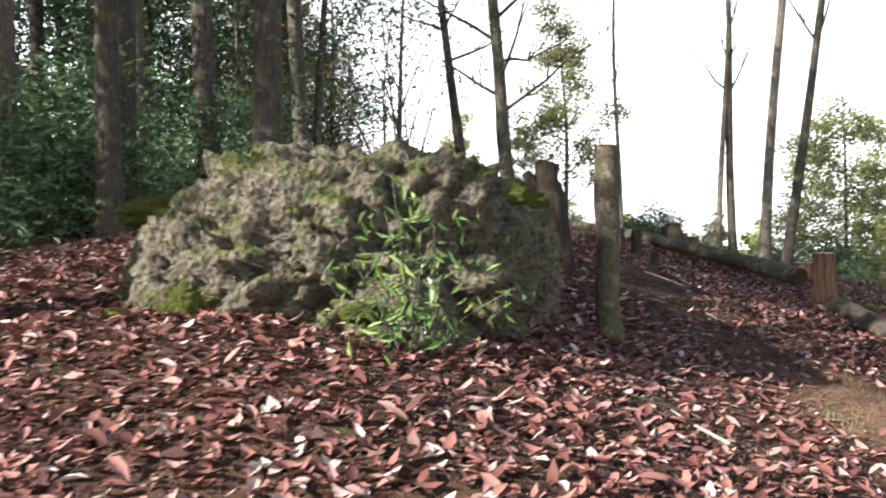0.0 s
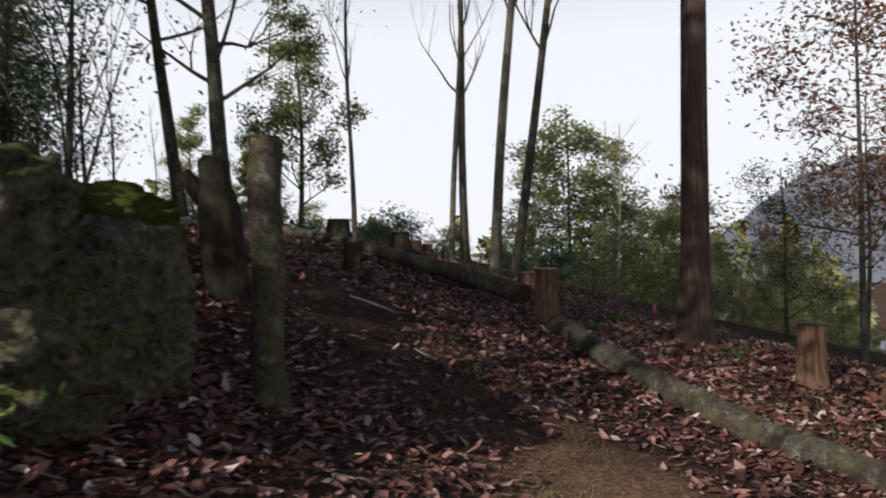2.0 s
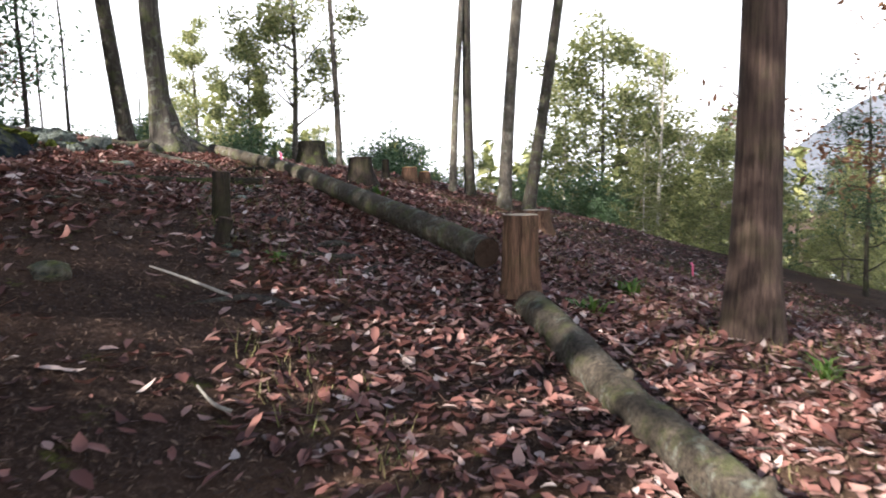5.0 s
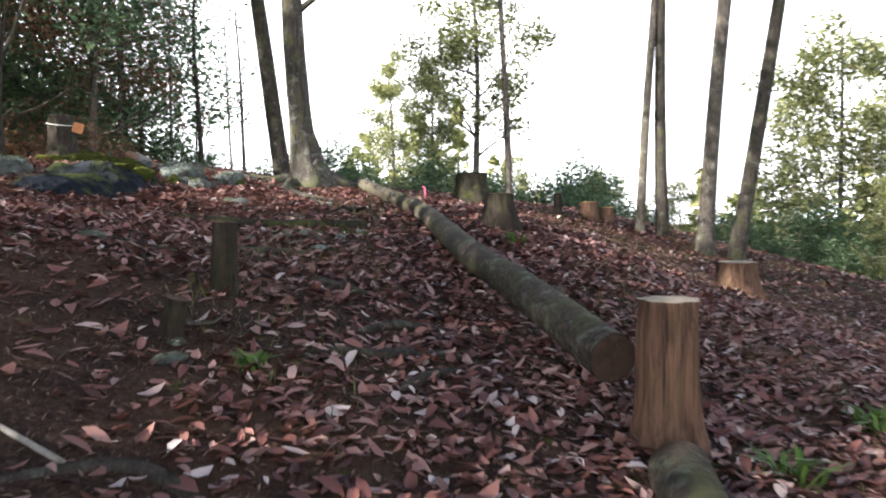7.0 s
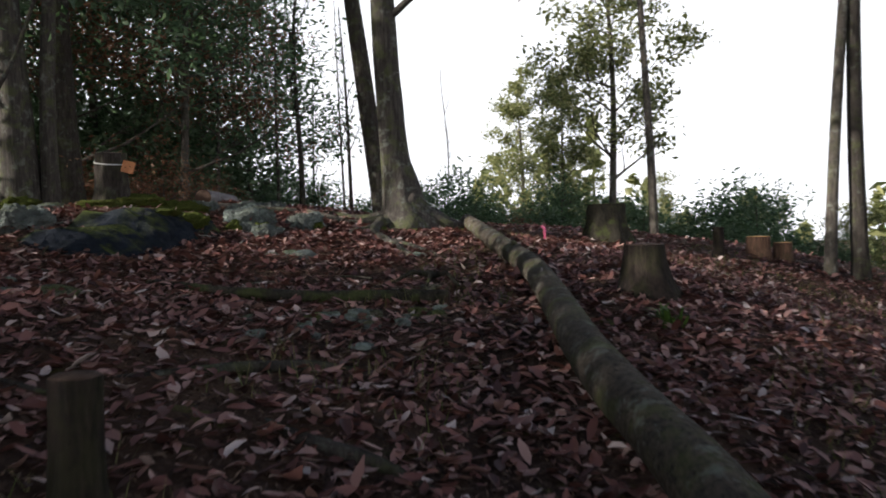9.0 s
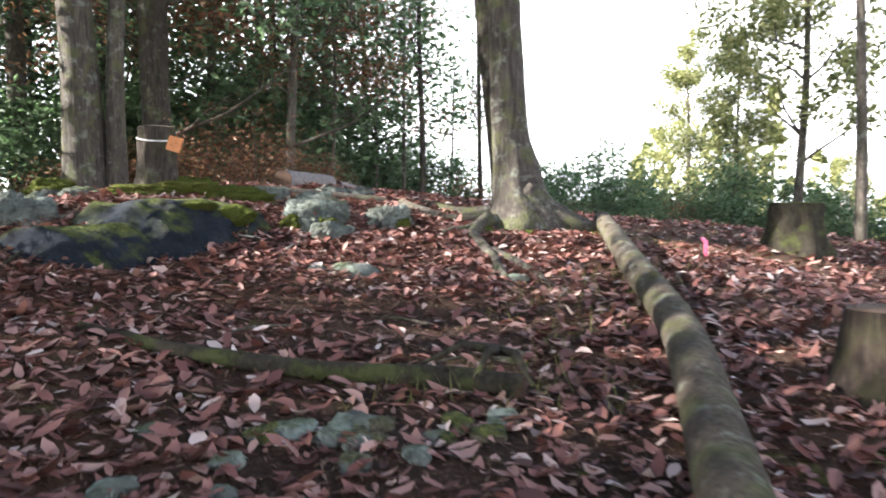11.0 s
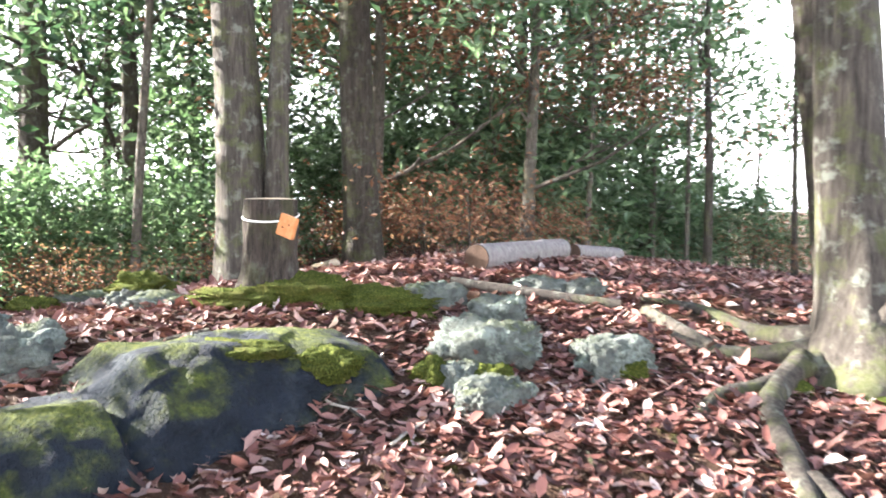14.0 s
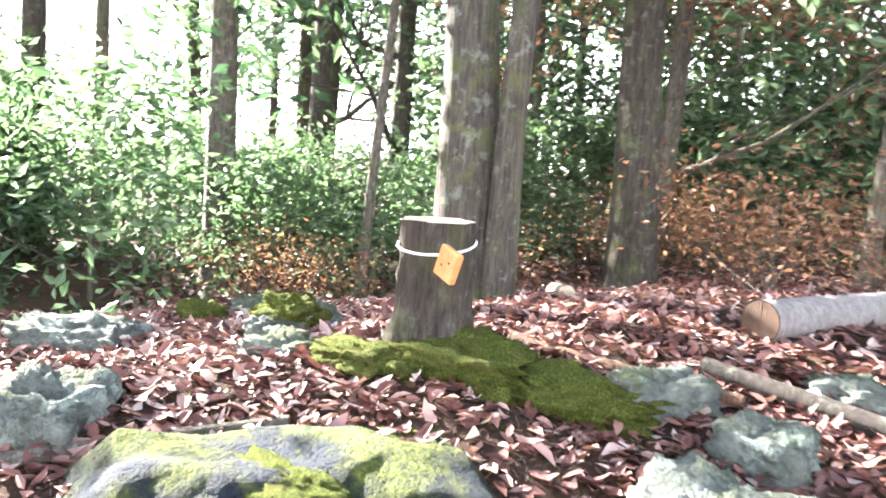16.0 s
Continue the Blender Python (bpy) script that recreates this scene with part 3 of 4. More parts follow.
for k, run in enumerate(ROOT_RUNS):
    p0 = Vector((*run[0], gz(*run[0])))
    pts = smooth_path([Vector((x, y, gz(x, y) + (0.012 if 0 < i < len(run) - 1 else -0.02))) - p0 for i, (x, y) in enumerate(run)], 14)
    ob = Mesh().tube(pts, [0.012 + 0.018 * math.sin(math.pi * i / 13) for i in range(14)], 9, wobble=0.3, seed=k).object("surface_root", BARK_DARK)
    ob.location = p0
    tagged(ob, "bare dark tree root crossing the path", "root", "roots across the path")
rng = np.random.default_rng(61)
for k in range(46):
    x, y, a, l = rng.uniform(-0.5, 5.2), rng.uniform(3.2, 16.8), rng.uniform(0, 6.28), rng.uniform(0.15, 0.55)
    run = [(x + math.cos(a) * l * t + 0.03 * rng.normal(), y + math.sin(a) * l * t + 0.03 * rng.normal()) for t in (-0.5, 0, 0.5)]
    p0 = Vector((x, y, gz(x, y)))
    pts = smooth_path([Vector((u, v, gz(u, v) + 0.02 + 0.012 * rng.random())) - p0 for u, v in run], 7)
    ob = Mesh().tube(pts, list(np.linspace(0.009, 0.004, 7) * rng.uniform(0.6, 1.4)), 6, wobble=0.2, seed=k).object("twig", (BARK_GREY, BARK_DARK, BARK_PALE)[k % 3])
    ob.location = p0
    tagged(ob, "thin broken twig on the leaf litter", "twig", "twigs on the ground")
for k, (x, y, w) in enumerate(((1.75, 10.6, 0.1), (2.75, 9.15, 0.08), (2.72, 9.32, 0.055), (2.66, 9.5, 0.05), (1.2, 11.4, 0.07), (0.4, 12.6, 0.09), (0.7, 12.2, 0.07), (2.3, 12.1, 0.08), (2.55, 12.25, 0.06), (2.85, 12.2, 0.07), (2.1, 12.45, 0.06))):
    stone("pebble", x, y, gz(x, y) + 0.008, (w, w * 0.7, w * 0.35), ROCK_PALE, 80 + k, "flat grey stone lying in the litter", k * 1.1, 0.25, 3)

# ---------- the oak on the crest ----------
OX, OY = 1.68, 17.75
oz = gz(OX, OY)
oak = empty("oak_tree", OX, OY, oz, "tall bare oak leaning over spreading roots on the crest", "tree")
op = smooth_path([(0.12, -0.02, -0.3), (0.1, 0, 0.05), (0.04, 0, 0.45), (-0.04, 0, 1.0), (-0.1, 0.02, 1.8), (-0.16, 0.05, 3.2), (-0.3, 0.1, 5.2), (-0.5, 0.1, 8.0), (-0.7, 0.2, 11.5)], 34)
Mesh().tube(op, [0.06 + 0.115 * (1 - max(p.z, 0) / 12) + 0.28 * math.exp(-max(p.z + 0.05, 0) / 0.34) for p in op], 30, cap=False, wobble=0.16, seed=4, ribs=0.05).object("trunk", BARK_OAK, oak)
rng = np.random.default_rng(5)
tips = []
for k in range(10):
    p = op[19 + k]
    m = Mesh()
    a = k * 2.4
    grow(m, p, (math.cos(a), math.sin(a), 0.6), 2.6, 0.05, 2, rng, tips, 6, 0.7, 3, 0.25)
    m.object("limb", BARK_OAK, oak)
ends = np.array([p for p, _ in tips])
Mesh().leaves(ends[rng.integers(0, len(ends), 700)] + rng.normal(size=(700, 3)) * 0.2, 0.11, rng, 0.6).object("crown", LEAF_RUST, oak, "a few withered leaves", False)
ROOTS = [[(0.1, -0.05), (0.4, 0.0), (0.75, 0.12), (1.0, 0.5)], [(-0.1, -0.05), (-0.55, 0.05), (-1.0, 0.2), (-1.6, 0.1)], [(-0.1, -0.15), (-0.4, -0.35), (-0.75, -0.45), (-1.2, -0.1)],
         [(-0.14, -0.35), (-0.1, -0.85), (0.22, -1.4), (0.5, -1.95), (0.6, -2.7)], [(0.48, -1.9), (0.58, -2.1), (0.68, -2.3), (0.84, -2.6)], [(-0.05, -0.2), (-0.2, -0.7), (-0.3, -1.0), (-0.25, -1.5)], [(0.3, -1.45), (0.5, -1.65), (0.72, -1.92), (1.05, -2.3)]]
for k, r in enumerate(ROOTS):
    pts = smooth_path([(x, y, gz(OX + x, OY + y) - oz + ((0.3, 0.14, 0.12, 0.08, 0.02, 0.1, 0.02)[k] if i == 0 else ((0.12 if k == 0 and i == 1 else 0.02) if i < len(r) - 1 else -0.03))) for i, (x, y) in enumerate(r)], 14)
    Mesh().tube(pts, list(np.linspace((0.2, 0.075, 0.07, 0.07, 0.036, 0.055, 0.045)[k], 0.022 if k else 0.06, 14)), 12, wobble=0.25, seed=k).object("root", BARK_OAK, oak)
for k, (x, y) in enumerate(((0.25, -0.45), (-0.15, -0.55), (0.75, 0.05))):
    stone("moss_cushion", x, y, gz(OX + x, OY + y) - oz - 0.01, (0.14, 0.11, 0.06), MOSS, 30 + k, "", 0, 0.2, 3, oak)

# ---------- cedar by the path ----------
cedar = tree("cedar_tree", 15, 0.165, BARK_CEDAR, LEAF_DARK, 21, (0.012, 0.0), 0.62, 12, 1.8, 5000, 0.12, 1, 0.1, "straight cedar with fibrous reddish-brown bark", flare=1.55, bow=0.002, seg=22)
set_down(cedar, 6.2, 8.5)

# ---------- rock outcrop round the roped stump ----------
crop = empty("rock_outcrop", -0.2, 15.5, gz(-0.2, 15.5), "low dark slate outcrop with moss and pale lichen", "rock")


def crag_at(name, x, y, dz, size, mat, seed, label="", turn=0.0, square=0.4, rough=0.2, parent=crop, cuts=4, crag=0.05):
    b = parent.location
    return stone(name, x - b.x, y - b.y, gz(x, y) + dz - b.z, size, mat, seed, label, turn, rough, cuts, parent, crag, square)




def ledge(name, y0, y1, lean, seed, material, label, drop=0.0):
    """A broken rock step along the slope: a steep front, a rough lip and a top that runs back into the ground."""
    b, n = crop.location, 90
    prof = [(0.36, 2.30), (0.33, 2.42), (0.27, 2.54), (0.18, 2.65), (0.09, 2.74), (0.0, 2.79), (-0.12, 2.815), (-0.3, 2.82), (-0.5, 2.80), (-0.7, 2.62)]
    dense = smooth_path([(px, 0, pz) for px, pz in prof], 46)
    verts, faces = [], []
    for i in range(n):
        f = i / (n - 1)
        y = y0 + (y1 - y0) * f
        end = min(1.0, 5.0 * f, 5.0 * (1 - f))
        notch = 0.10 * noise.noise(Vector((y * 2.1, seed, 0))) + 0.05 * noise.noise(Vector((y * 6.0, seed, 4)))
        for p in dense:
            c = noise.voronoi(Vector((y * 3.2, p.z * 4.5 + seed, p.x * 2)))[0]
            o = notch + 0.10 * (min(c[1] - c[0], 0.4) - 0.2) + 0.025 * noise.fractal(Vector((y * 9, p.z * 9, p.x * 9 + seed)), 0.9, 2.0, 4)
            x = p.x + lean * (f - 0.5) + o - 0.12 * (1 - end)
            z = 2.3 + (p.z - 2.3 - drop) * (0.35 + 0.65 * end) + 0.06 * noise.noise(Vector((y * 2.5, p.x * 4, seed)))
            verts.append((x - b.x, y - b.y, z - b.z))
    m = len(dense)
    for i in range(n - 1):
        for j in range(m - 1):
            faces.append((i * m + j, (i + 1) * m + j, (i + 1) * m + j + 1, i * m + j + 1))
    return link_mesh(name, verts, faces, material, crop, label)


ledge("dark_face", 14.3, 16.05, 0.16, 41, ROCK_DARK, "dark slate face, shade and blue sky reflection put into its colour")
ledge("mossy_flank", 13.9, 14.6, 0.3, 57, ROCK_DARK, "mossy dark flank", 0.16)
STONES = [(0.3, 16.34, 0.30, 0.24, 0.22), (0.82, 16.76, 0.22, 0.18, 0.19), (-0.45, 16.66, 0.24, 0.17, 0.15), (-0.22, 17.46, 0.2, 0.14, 0.12), (0.06, 17.6, 0.16, 0.12, 0.13), (0.66, 15.98, 0.2, 0.14, 0.13),
          (0.02, 16.75, 0.18, 0.15, 0.17), (-1.0, 14.4, 0.24, 0.22, 0.2), (-1.8, 15.45, 0.24, 0.17, 0.17), (-2.9, 15.5, 0.3, 0.2, 0.12), (-2.3, 14.4, 0.35, 0.25, 0.16), (0.42, 16.02, 0.14, 0.11, 0.12), (-1.35, 15.3, 0.2, 0.16, 0.1)]
for k, (x, y, a, b, c) in enumerate(STONES):
    crag_at("stone", x, y, -0.02, (a, b, c), ROCK_PALE, 42 + k, "pale green lichened stone" if k < 6 else "", 0.55 + 0.5 * (k % 3), 0.45, 0.28, crop, 5, 0.22)
MOSSY = [(-0.82, 15.98, 0.32, 0.2, 0.13), (-0.55, 16.28, 0.36, 0.17, 0.1), (-1.82, 15.42, 0.2, 0.13, 0.09), (-2.68, 15.05, 0.2, 0.13, 0.09), (0.12, 15.42, 0.16, 0.1, 0.07), (0.34, 15.9, 0.1, 0.08, 0.09), (0.96, 16.72, 0.07, 0.06, 0.07), (0.55, 16.1, 0.11, 0.08, 0.08), (-0.98, 15.6, 0.24, 0.14, 0.06), (-0.1, 15.1, 0.24, 0.12, 0.05)]
for k, (x, y, a, b, c) in enumerate(MOSSY):
    crag_at("moss_bank", x, y, (0.12 if k in (2, 4, 9) else 0.02), (a, b, c), MOSS, 70 + k, "bright yellow-green moss" if k < 2 else "", 0.7, 0.1, 0.4, crop, 5, 0.3)
rng = np.random.default_rng(19)
for k in range(30):
    u, v, w = rng.uniform(0, 1), rng.uniform(0, 1), rng.uniform(0.035, 0.075)
    x, y = 2.42 + 0.72 * u - 0.05 * v, 12.35 + 0.45 * u + 0.42 * v
    stone("rubble_stone", x, y, gz(x, y) + 0.01, (w, w * 0.7, w * 0.55), ROCK_PALE if k % 3 else ROCK_BIG, 300 + k, "greenish broken stone lying on the path", rng.uniform(0, 3), 0.3, 3, None, 0.1, 0.4)
for k, (x, y, s) in enumerate(((1.32, 15.18, 0.16), (1.1, 15.1, 0.09), (2.4, 15.55, 0.1), (2.9, 13.9, 0.08), (0.9, 12.4, 0.12), (1.9, 8.1, 0.1))):
    stone("mossy_stone", x, y, gz(x, y) - s * 0.15, (s * 1.5, s, s * 0.6), ROCK_PALE if k < 3 else ROCK_BIG, 60 + k, "small mossy stone sunk in the path", k, 0.25, 3)

# ---------- stump with a cord and a small sign ----------
RX, RY = -1.08, 15.9
roped = stump("roped_stump", RX, RY, 0.158, 0.58, BARK_FURROW, CUT_PALE, 17, "sawn stump with furrowed bark, a cord tied round it", 1.35, 0.11)
cord = [(0.17 * math.cos(a), 0.17 * math.sin(a), 0.48 - 0.035 * math.sin(a + 2.4)) for a in np.linspace(0, 2 * math.pi, 40)]
Mesh().tube(cord, [0.006] * 40, 6, cap=False).object("cord", ROPE, roped, "white cord")
sign = empty("small_sign", RX + 0.225, RY - 0.03, gz(RX, RY) + 0.42, "small tilted orange-brown wooden sign hung on the cord", "sign")
bm = bmesh.new()
bmesh.ops.create_cube(bm, size=1.0, matrix=Matrix.Diagonal((0.032, 0.13, 0.13, 1)))
bmesh.ops.bevel(bm, geom=bm.edges[:], offset=0.005, segments=2, affect="EDGES")
me = bpy.data.meshes.new("plate")
bm.to_mesh(me)
bm.free()
me.materials.append(SIGN_WOOD)
plate = new("plate", me)
plate.parent = sign
for k in (-1, 1):
    Mesh().tube([(0.012, 0.022 * k, 0.012 * k), (0.0175, 0.022 * k, 0.012 * k)], [0.007, 0.006], 10).object("nail", CUT_DARK, sign)
Mesh().tube([(-0.02, 0.0, 0.06), (-0.03, 0, 0.03), (-0.04, 0.0, 0.02)], [0.004] * 3, 6).object("loop", ROPE, sign)
sign.rotation_euler = (radians(-16), radians(-6), radians(-75))

# ---------- cut logs in the clearing ----------


def clearing_log(a, b, r, seed, label, bark=BARK_SILVER, cut=CUT_DARK):
    log("cut_log", [(a[0], a[1], gz(*a) + r * 0.85), ((a[0] + b[0]) / 2, (a[1] + b[1]) / 2, (gz(*a) + gz(*b)) / 2 + r * 0.85), (b[0], b[1], gz(*b) + r * 0.85)], r, r * 0.93, bark, cut, seed, label, 20, 0.05, 0)


clearing_log((-0.92, 17.6), (-1.3, 19.2), 0.11, 31, "pale smooth-barked log with a dark sawn end in the clearing")
clearing_log((-1.3, 19.4), (-1.55, 20.6), 0.08, 32, "thinner pale log lying behind the larger one")
clearing_log((-1.2, 16.35), (-0.3, 16.95), 0.03, 33, "rotten reddish branch in the litter", BARK_STUMP)
clearing_log((0.55, 17.55), (1.1, 17.3), 0.045, 34, "grey fallen branch among the rocks", BARK_GREY, CUT_DARK)
clearing_log((-0.6, 17.0), (0.4, 17.5), 0.045, 35, "long brown branch beside the rocks", BARK_DARK, CUT_DARK)
clearing_log((-0.75, 14.25), (-0.55, 15.2), 0.03, 37, "thin grey branch lying along the rock step", BARK_GREY, CUT_DARK)
clearing_log((-3.0, 17.6), (-2.3, 17.3), 0.06, 36, "fresh yellowish split log at the tree foot", CUT_PALE, CUT_PALE)

# ---------- woodland trees ----------
twin = tree("twin_oak", 14, 0.215, BARK_OAK, LEAF_MID, 71, (-0.03, -0.04), 0.4, 12, 3.4, 7500, 0.17, 2, 0.3, "big lichened oak with a second stem from its foot", flare=1.5, bow=0.006, seg=22)
Mesh().tube(smooth_path([(0.26, 0.12, -0.2), (0.3, 0.12, 0.4), (0.27, 0.14, 1.4), (0.33, 0.2, 3.0), (0.55, 0.3, 6.0), (0.8, 0.4, 10)], 18), list(np.linspace(0.13, 0.05, 18)), 14, wobble=0.15, seed=2).object("stem", BARK_OAK, twin)
set_down(twin, -2.96, 16.85)

broad = [tree("evergreen_tree", 11 + k, 0.14 + 0.02 * k, BARK_DARK, LEAF_DARK, 80 + k, (0.02 * (k - 1), 0.01), 0.14, 14, 3.0, 6500, 0.19, 2, 0.25, "evergreen woodland tree with dark glossy leaves", group="evergreen trees of the wood") for k in range(3)]
bright = [tree("broadleaf_tree", 9 + k, 0.11, BARK_GREY, LEAF_MID, 90 + k, (0.03, 0.02), 0.16, 13, 2.6, 6000, 0.17, 2, 0.3, "slender broadleaf tree with sunlit green leaves", group="broadleaf trees of the wood") for k in range(2)]
rust = tree("oak_sapling", 6.5, 0.06, BARK_GREY, LEAF_RUST, 95, (0.03, 0), 0.3, 13, 1.9, 4600, 0.105, 1, 0.2, "young oak holding withered rust-brown leaves", cluster=0.27, group="rust-leaved saplings")
pole = [tree("bare_tree", 12 + 2 * k, (0.12, 0.085, 0.135, 0.14)[k], BARK_GREY if k % 2 else BARK_DARK, None, 100 + k, ((-0.03, 0.03, 0.16, 0.08)[k], 0.01 * k), 0.36, 12, 2.5, 0, 0.1, 2, 1.5, "bare winter tree with thin upright branches", bow=0.03, flare=1.3, group="bare trees") for k in range(4)]
trunks = [tree("tall_trunk", 15, 0.16 + 0.03 * k, BARK_DARK if k else BARK_GREY, LEAF_DARK, 110 + k, (0.02 * (k - 1), 0.0), 0.52, 8, 2.6, 1900, 0.21, 1, 0.2, "tall dark woodland trunk with a high crown", cluster=0.34, flare=1.4, seg=14, group="tall trunks of the wood") for k in range(3)]
pine = [tree("conifer", 9 + 2 * k, 0.10, BARK_PALE if k == 1 else BARK_GREY, LEAF_OLIVE, 120 + k, (0, 0), 0.06, 26, 2.7, 7500, 0.23, 1, 0.0, "olive-green sunlit conifer with whorled branches", bow=0.004, cluster=0.26, group="conifers below the path", kids=5, droop=0.0) for k in range(2)]
feather = tree("eucalyptus_like_tree", 10, 0.13, BARK_GREY, LEAF_OLIVE, 130, (0.01, 0), 0.25, 17, 2.1, 8000, 0.19, 2, 0.5, "tall feathery grey-green tree against the sky", cluster=0.24, droop=0.6, group="feathery trees")
feather.name = "feathery_tree"
white = tree("dead_tree", 7.0, 0.07, BARK_PALE, None, 140, (0.02, 0), 0.35, 11, 2.2, 0, 0.1, 2, 0.7, "bare bleached tree with forking white branches", flare=1.2)
shrub = tree("shrub", 1.9, 0.03, BARK_GREY, LEAF_MID, 150, (0, 0), 0.05, 10, 1.1, 2100, 0.125, 1, 0.4, "dense green undergrowth shrub", category="shrub", cluster=0.26, flare=1.1, seg=6, group="undergrowth shrubs")
brush = tree("dry_shrub", 1.3, 0.02, BARK_GREY, LEAF_RUST, 151, (0, 0), 0.05, 9, 0.9, 420, 0.08, 1, 0.4, "dry brown brush of withered stems", category="shrub", cluster=0.25, flare=1.1, seg=6, group="dry brush")
stems = tree("multi_stem_shrub", 5.0, 0.07, BARK_DARK, LEAF_DARK, 152, (0.05, 0), 0.03, 12, 3.2, 1800, 0.11, 1, 1.6, "many-stemmed dark shrub at the edge of the wood", category="shrub", flare=1.6)
set_down(stems, -0.75, 13.6)

set_down(trunks[0], -6.05, 15.4, 0.4)
set_down(trunks[1], -2.0, 8.9, 0.0)
set_down(trunks[2], -4.3, 10.2, 1.0)
for k, (x, y) in enumerate(((-5.2, 9.2), (-3.9, 9.0), (-3.4, 11.4), (-9.5, 15.6), (-9.0, 17.0), (-8.0, 13.4), (-11.0, 14.0), (-13.0, 17.5), (-3.74, 18.8), (-7.4, 19.5), (-10.4, 21.0), (-10.5, 4.0), (-14.0, 9.5))):
    plant(trunks[k % 3], x, y, k * 1.3, 0.75 + 0.07 * (k % 5))
# unseen trunks added on the sun side to dapple the sunlight
for k, (x, y) in enumerate(((-10.5, 3.6), (-14.5, 0.8), (-15.0, 4.0))):
    plant(trunks[k % 3], x, y, k * 1.9, 0.95 + 0.06 * (k % 3))
# added evergreens, out of view to the west, whose crowns shade path and clearing
shade = tree("evergreen_tree", 12.5, 0.15, BARK_DARK, LEAF_DARK, 86, (0.01, 0.0), 0.42, 15, 3.2, 7000, 0.19, 2, 0.25, "tall evergreen with a high dark crown, added out of view to cast shade", group="evergreen trees of the wood")
set_down(shade, -4.9, 3.1)
plant(shade, -6.9, 2.0, 2.0, 0.95)
plant(shade, -6.9, 5.2, 4.0, 1.0)
plant(shade, -6.8, 9.0, 1.0, 1.0)
set_down(broad[0], -7.2, 17.6)
set_down(broad[1], -7.8, 26.5)
set_down(broad[2], -11.5, 17.6)
# the last two stand unseen on the sun side, added to cast shade
for k, (x, y) in enumerate(((-9.5, 21.5), (-6.6, 25.5), (-14.5, 15.6), (-14, 22), (-8.2, 29), (-12.5, 27.5), (-17.5, 17.5), (-17, 25), (-9.6, 3.4), (-11.0, 5.6))):
    plant(broad[k % 3], x, y, k * 2.1, 0.75 + 0.09 * (k % 4))
set_down(bright[0], -4.9, 19.9)
set_down(bright[1], -6.1, 22.6)
for k, (x, y) in enumerate(((-3.0, 20.8), (-4.6, 24.5), (-8.0, 22.0), (-5.0, 27.0), (-9.8, 24.3), (-12.0, 19.2))):
    plant(bright[k % 2], x, y, k * 1.7, 0.8 + 0.08 * (k % 3))
set_down(rust, -4.2, 19.3)
for k, (x, y) in enumerate(((-0.6, 22.6), (0.5, 24.2), (1.5, 25.6), (2.4, 27.2), (-0.2, 26.4), (0.9, 28.2), (3.2, 29.6), (1.9, 31.0))):
    plant(shrub if k % 3 else brush, x, y, k * 1.4, 0.45 + 0.1 * (k % 4))
for k, (x, y) in enumerate(((-3.2, 22.4), (-3.9, 25.5), (10.8, 10.5), (12.5, 12.0))):
    plant(rust, x, y, k * 1.9, 0.8 + 0.12 * (k % 3))
# bare trees along the crest and beyond
set_down(pole[0], 7.7, 19.7, 0.0)
set_down(pole[1], 7.27, 19.6, 0.0)
set_down(pole[2], 8.73, 19.0, 0.0)
set_down(pole[3], 8.2, 19.0, 0.0)
plant(pole[1], 5.04, 20.8, 4.0, 0.8)
comp = tree("leaning_tree", 12, 0.16, BARK_DARK, LEAF_RUST, 170, (-0.12, 0.0), 0.35, 10, 2.6, 500, 0.1, 2, 0.5, "dark bare tree leaning behind the oak", bow=0.012, flare=1.3)
set_down(comp, 0.85, 20.1)
for k, (x, y) in enumerate(((-0.9, 24.0), (-2.2, 27.5), (-1.5, 22.6), (-0.2, 31.0), (-4.6, 31.5), (-3.0, 25.0))):
    plant(pole[k % 2], x, y, k * 2.3, 0.42 + 0.05 * (k % 3), 0.1)
slim = plant(pole[1], -4.5, 16.5, 1.0, 0.62)
set_down(feather, 4.6, 27.5, 0, 0.85)
plant(feather, 3.4, 29.5, 2.0, 0.6)
plant(feather, 1.2, 42.0, 1.0, 1.0)
set_down(white, 15.2, 24.6, 0.3)
set_down(pine[0], 14.3, 26.5, 0, 0.85)
set_down(pine[1], 18.0, 30.0, 0, 0.85)
for k, (x, y, s) in enumerate(((16.3, 23.0, 0.55), (19.5, 26.5, 0.7), (21, 31, 0.9), (15.5, 32, 0.85), (22.5, 22.0, 0.4), (26, 27, 0.6), (12.0, 33, 0.5), (28, 21, 0.5), (10, 37, 0.55), (6.5, 38, 0.5), (3, 45, 0.7), (20, 17, 0.35), (14, 16, 0.3), (17, 19, 0.38), (20, 22, 0.5), (15, 19.3, 0.28), (13.0, 17.8, 0.26), (18.5, 15.5, 0.3), (16.5, 27, 0.7), (13.2, 22, 0.3))):
    plant(pine[k % 2], x, y, k * 1.1, s)
for k, (x, y, s) in enumerate(((12.6, 14.0, 0.33), (17.5, 13.0, 0.4), (26, 13, 0.6), (14.5, 9.6, 0.42), (17, 11, 0.5))):
    plant(broad[k % 3], x, y, k * 1.1, s)
# undergrowth
set_down(shrub, -4.6, 14.3)
rng = np.random.default_rng(12)
for k in range(34):
    x, y = rng.uniform(-8.5, -4.8), rng.uniform(14.0, 24)
    if y > 17.5 and x > -5.4:
        continue
    plant(shrub, x, y, rng.uniform(0, 6), rng.uniform(0.45, 0.8) if y < 18 else rng.uniform(0.7, 1.2))
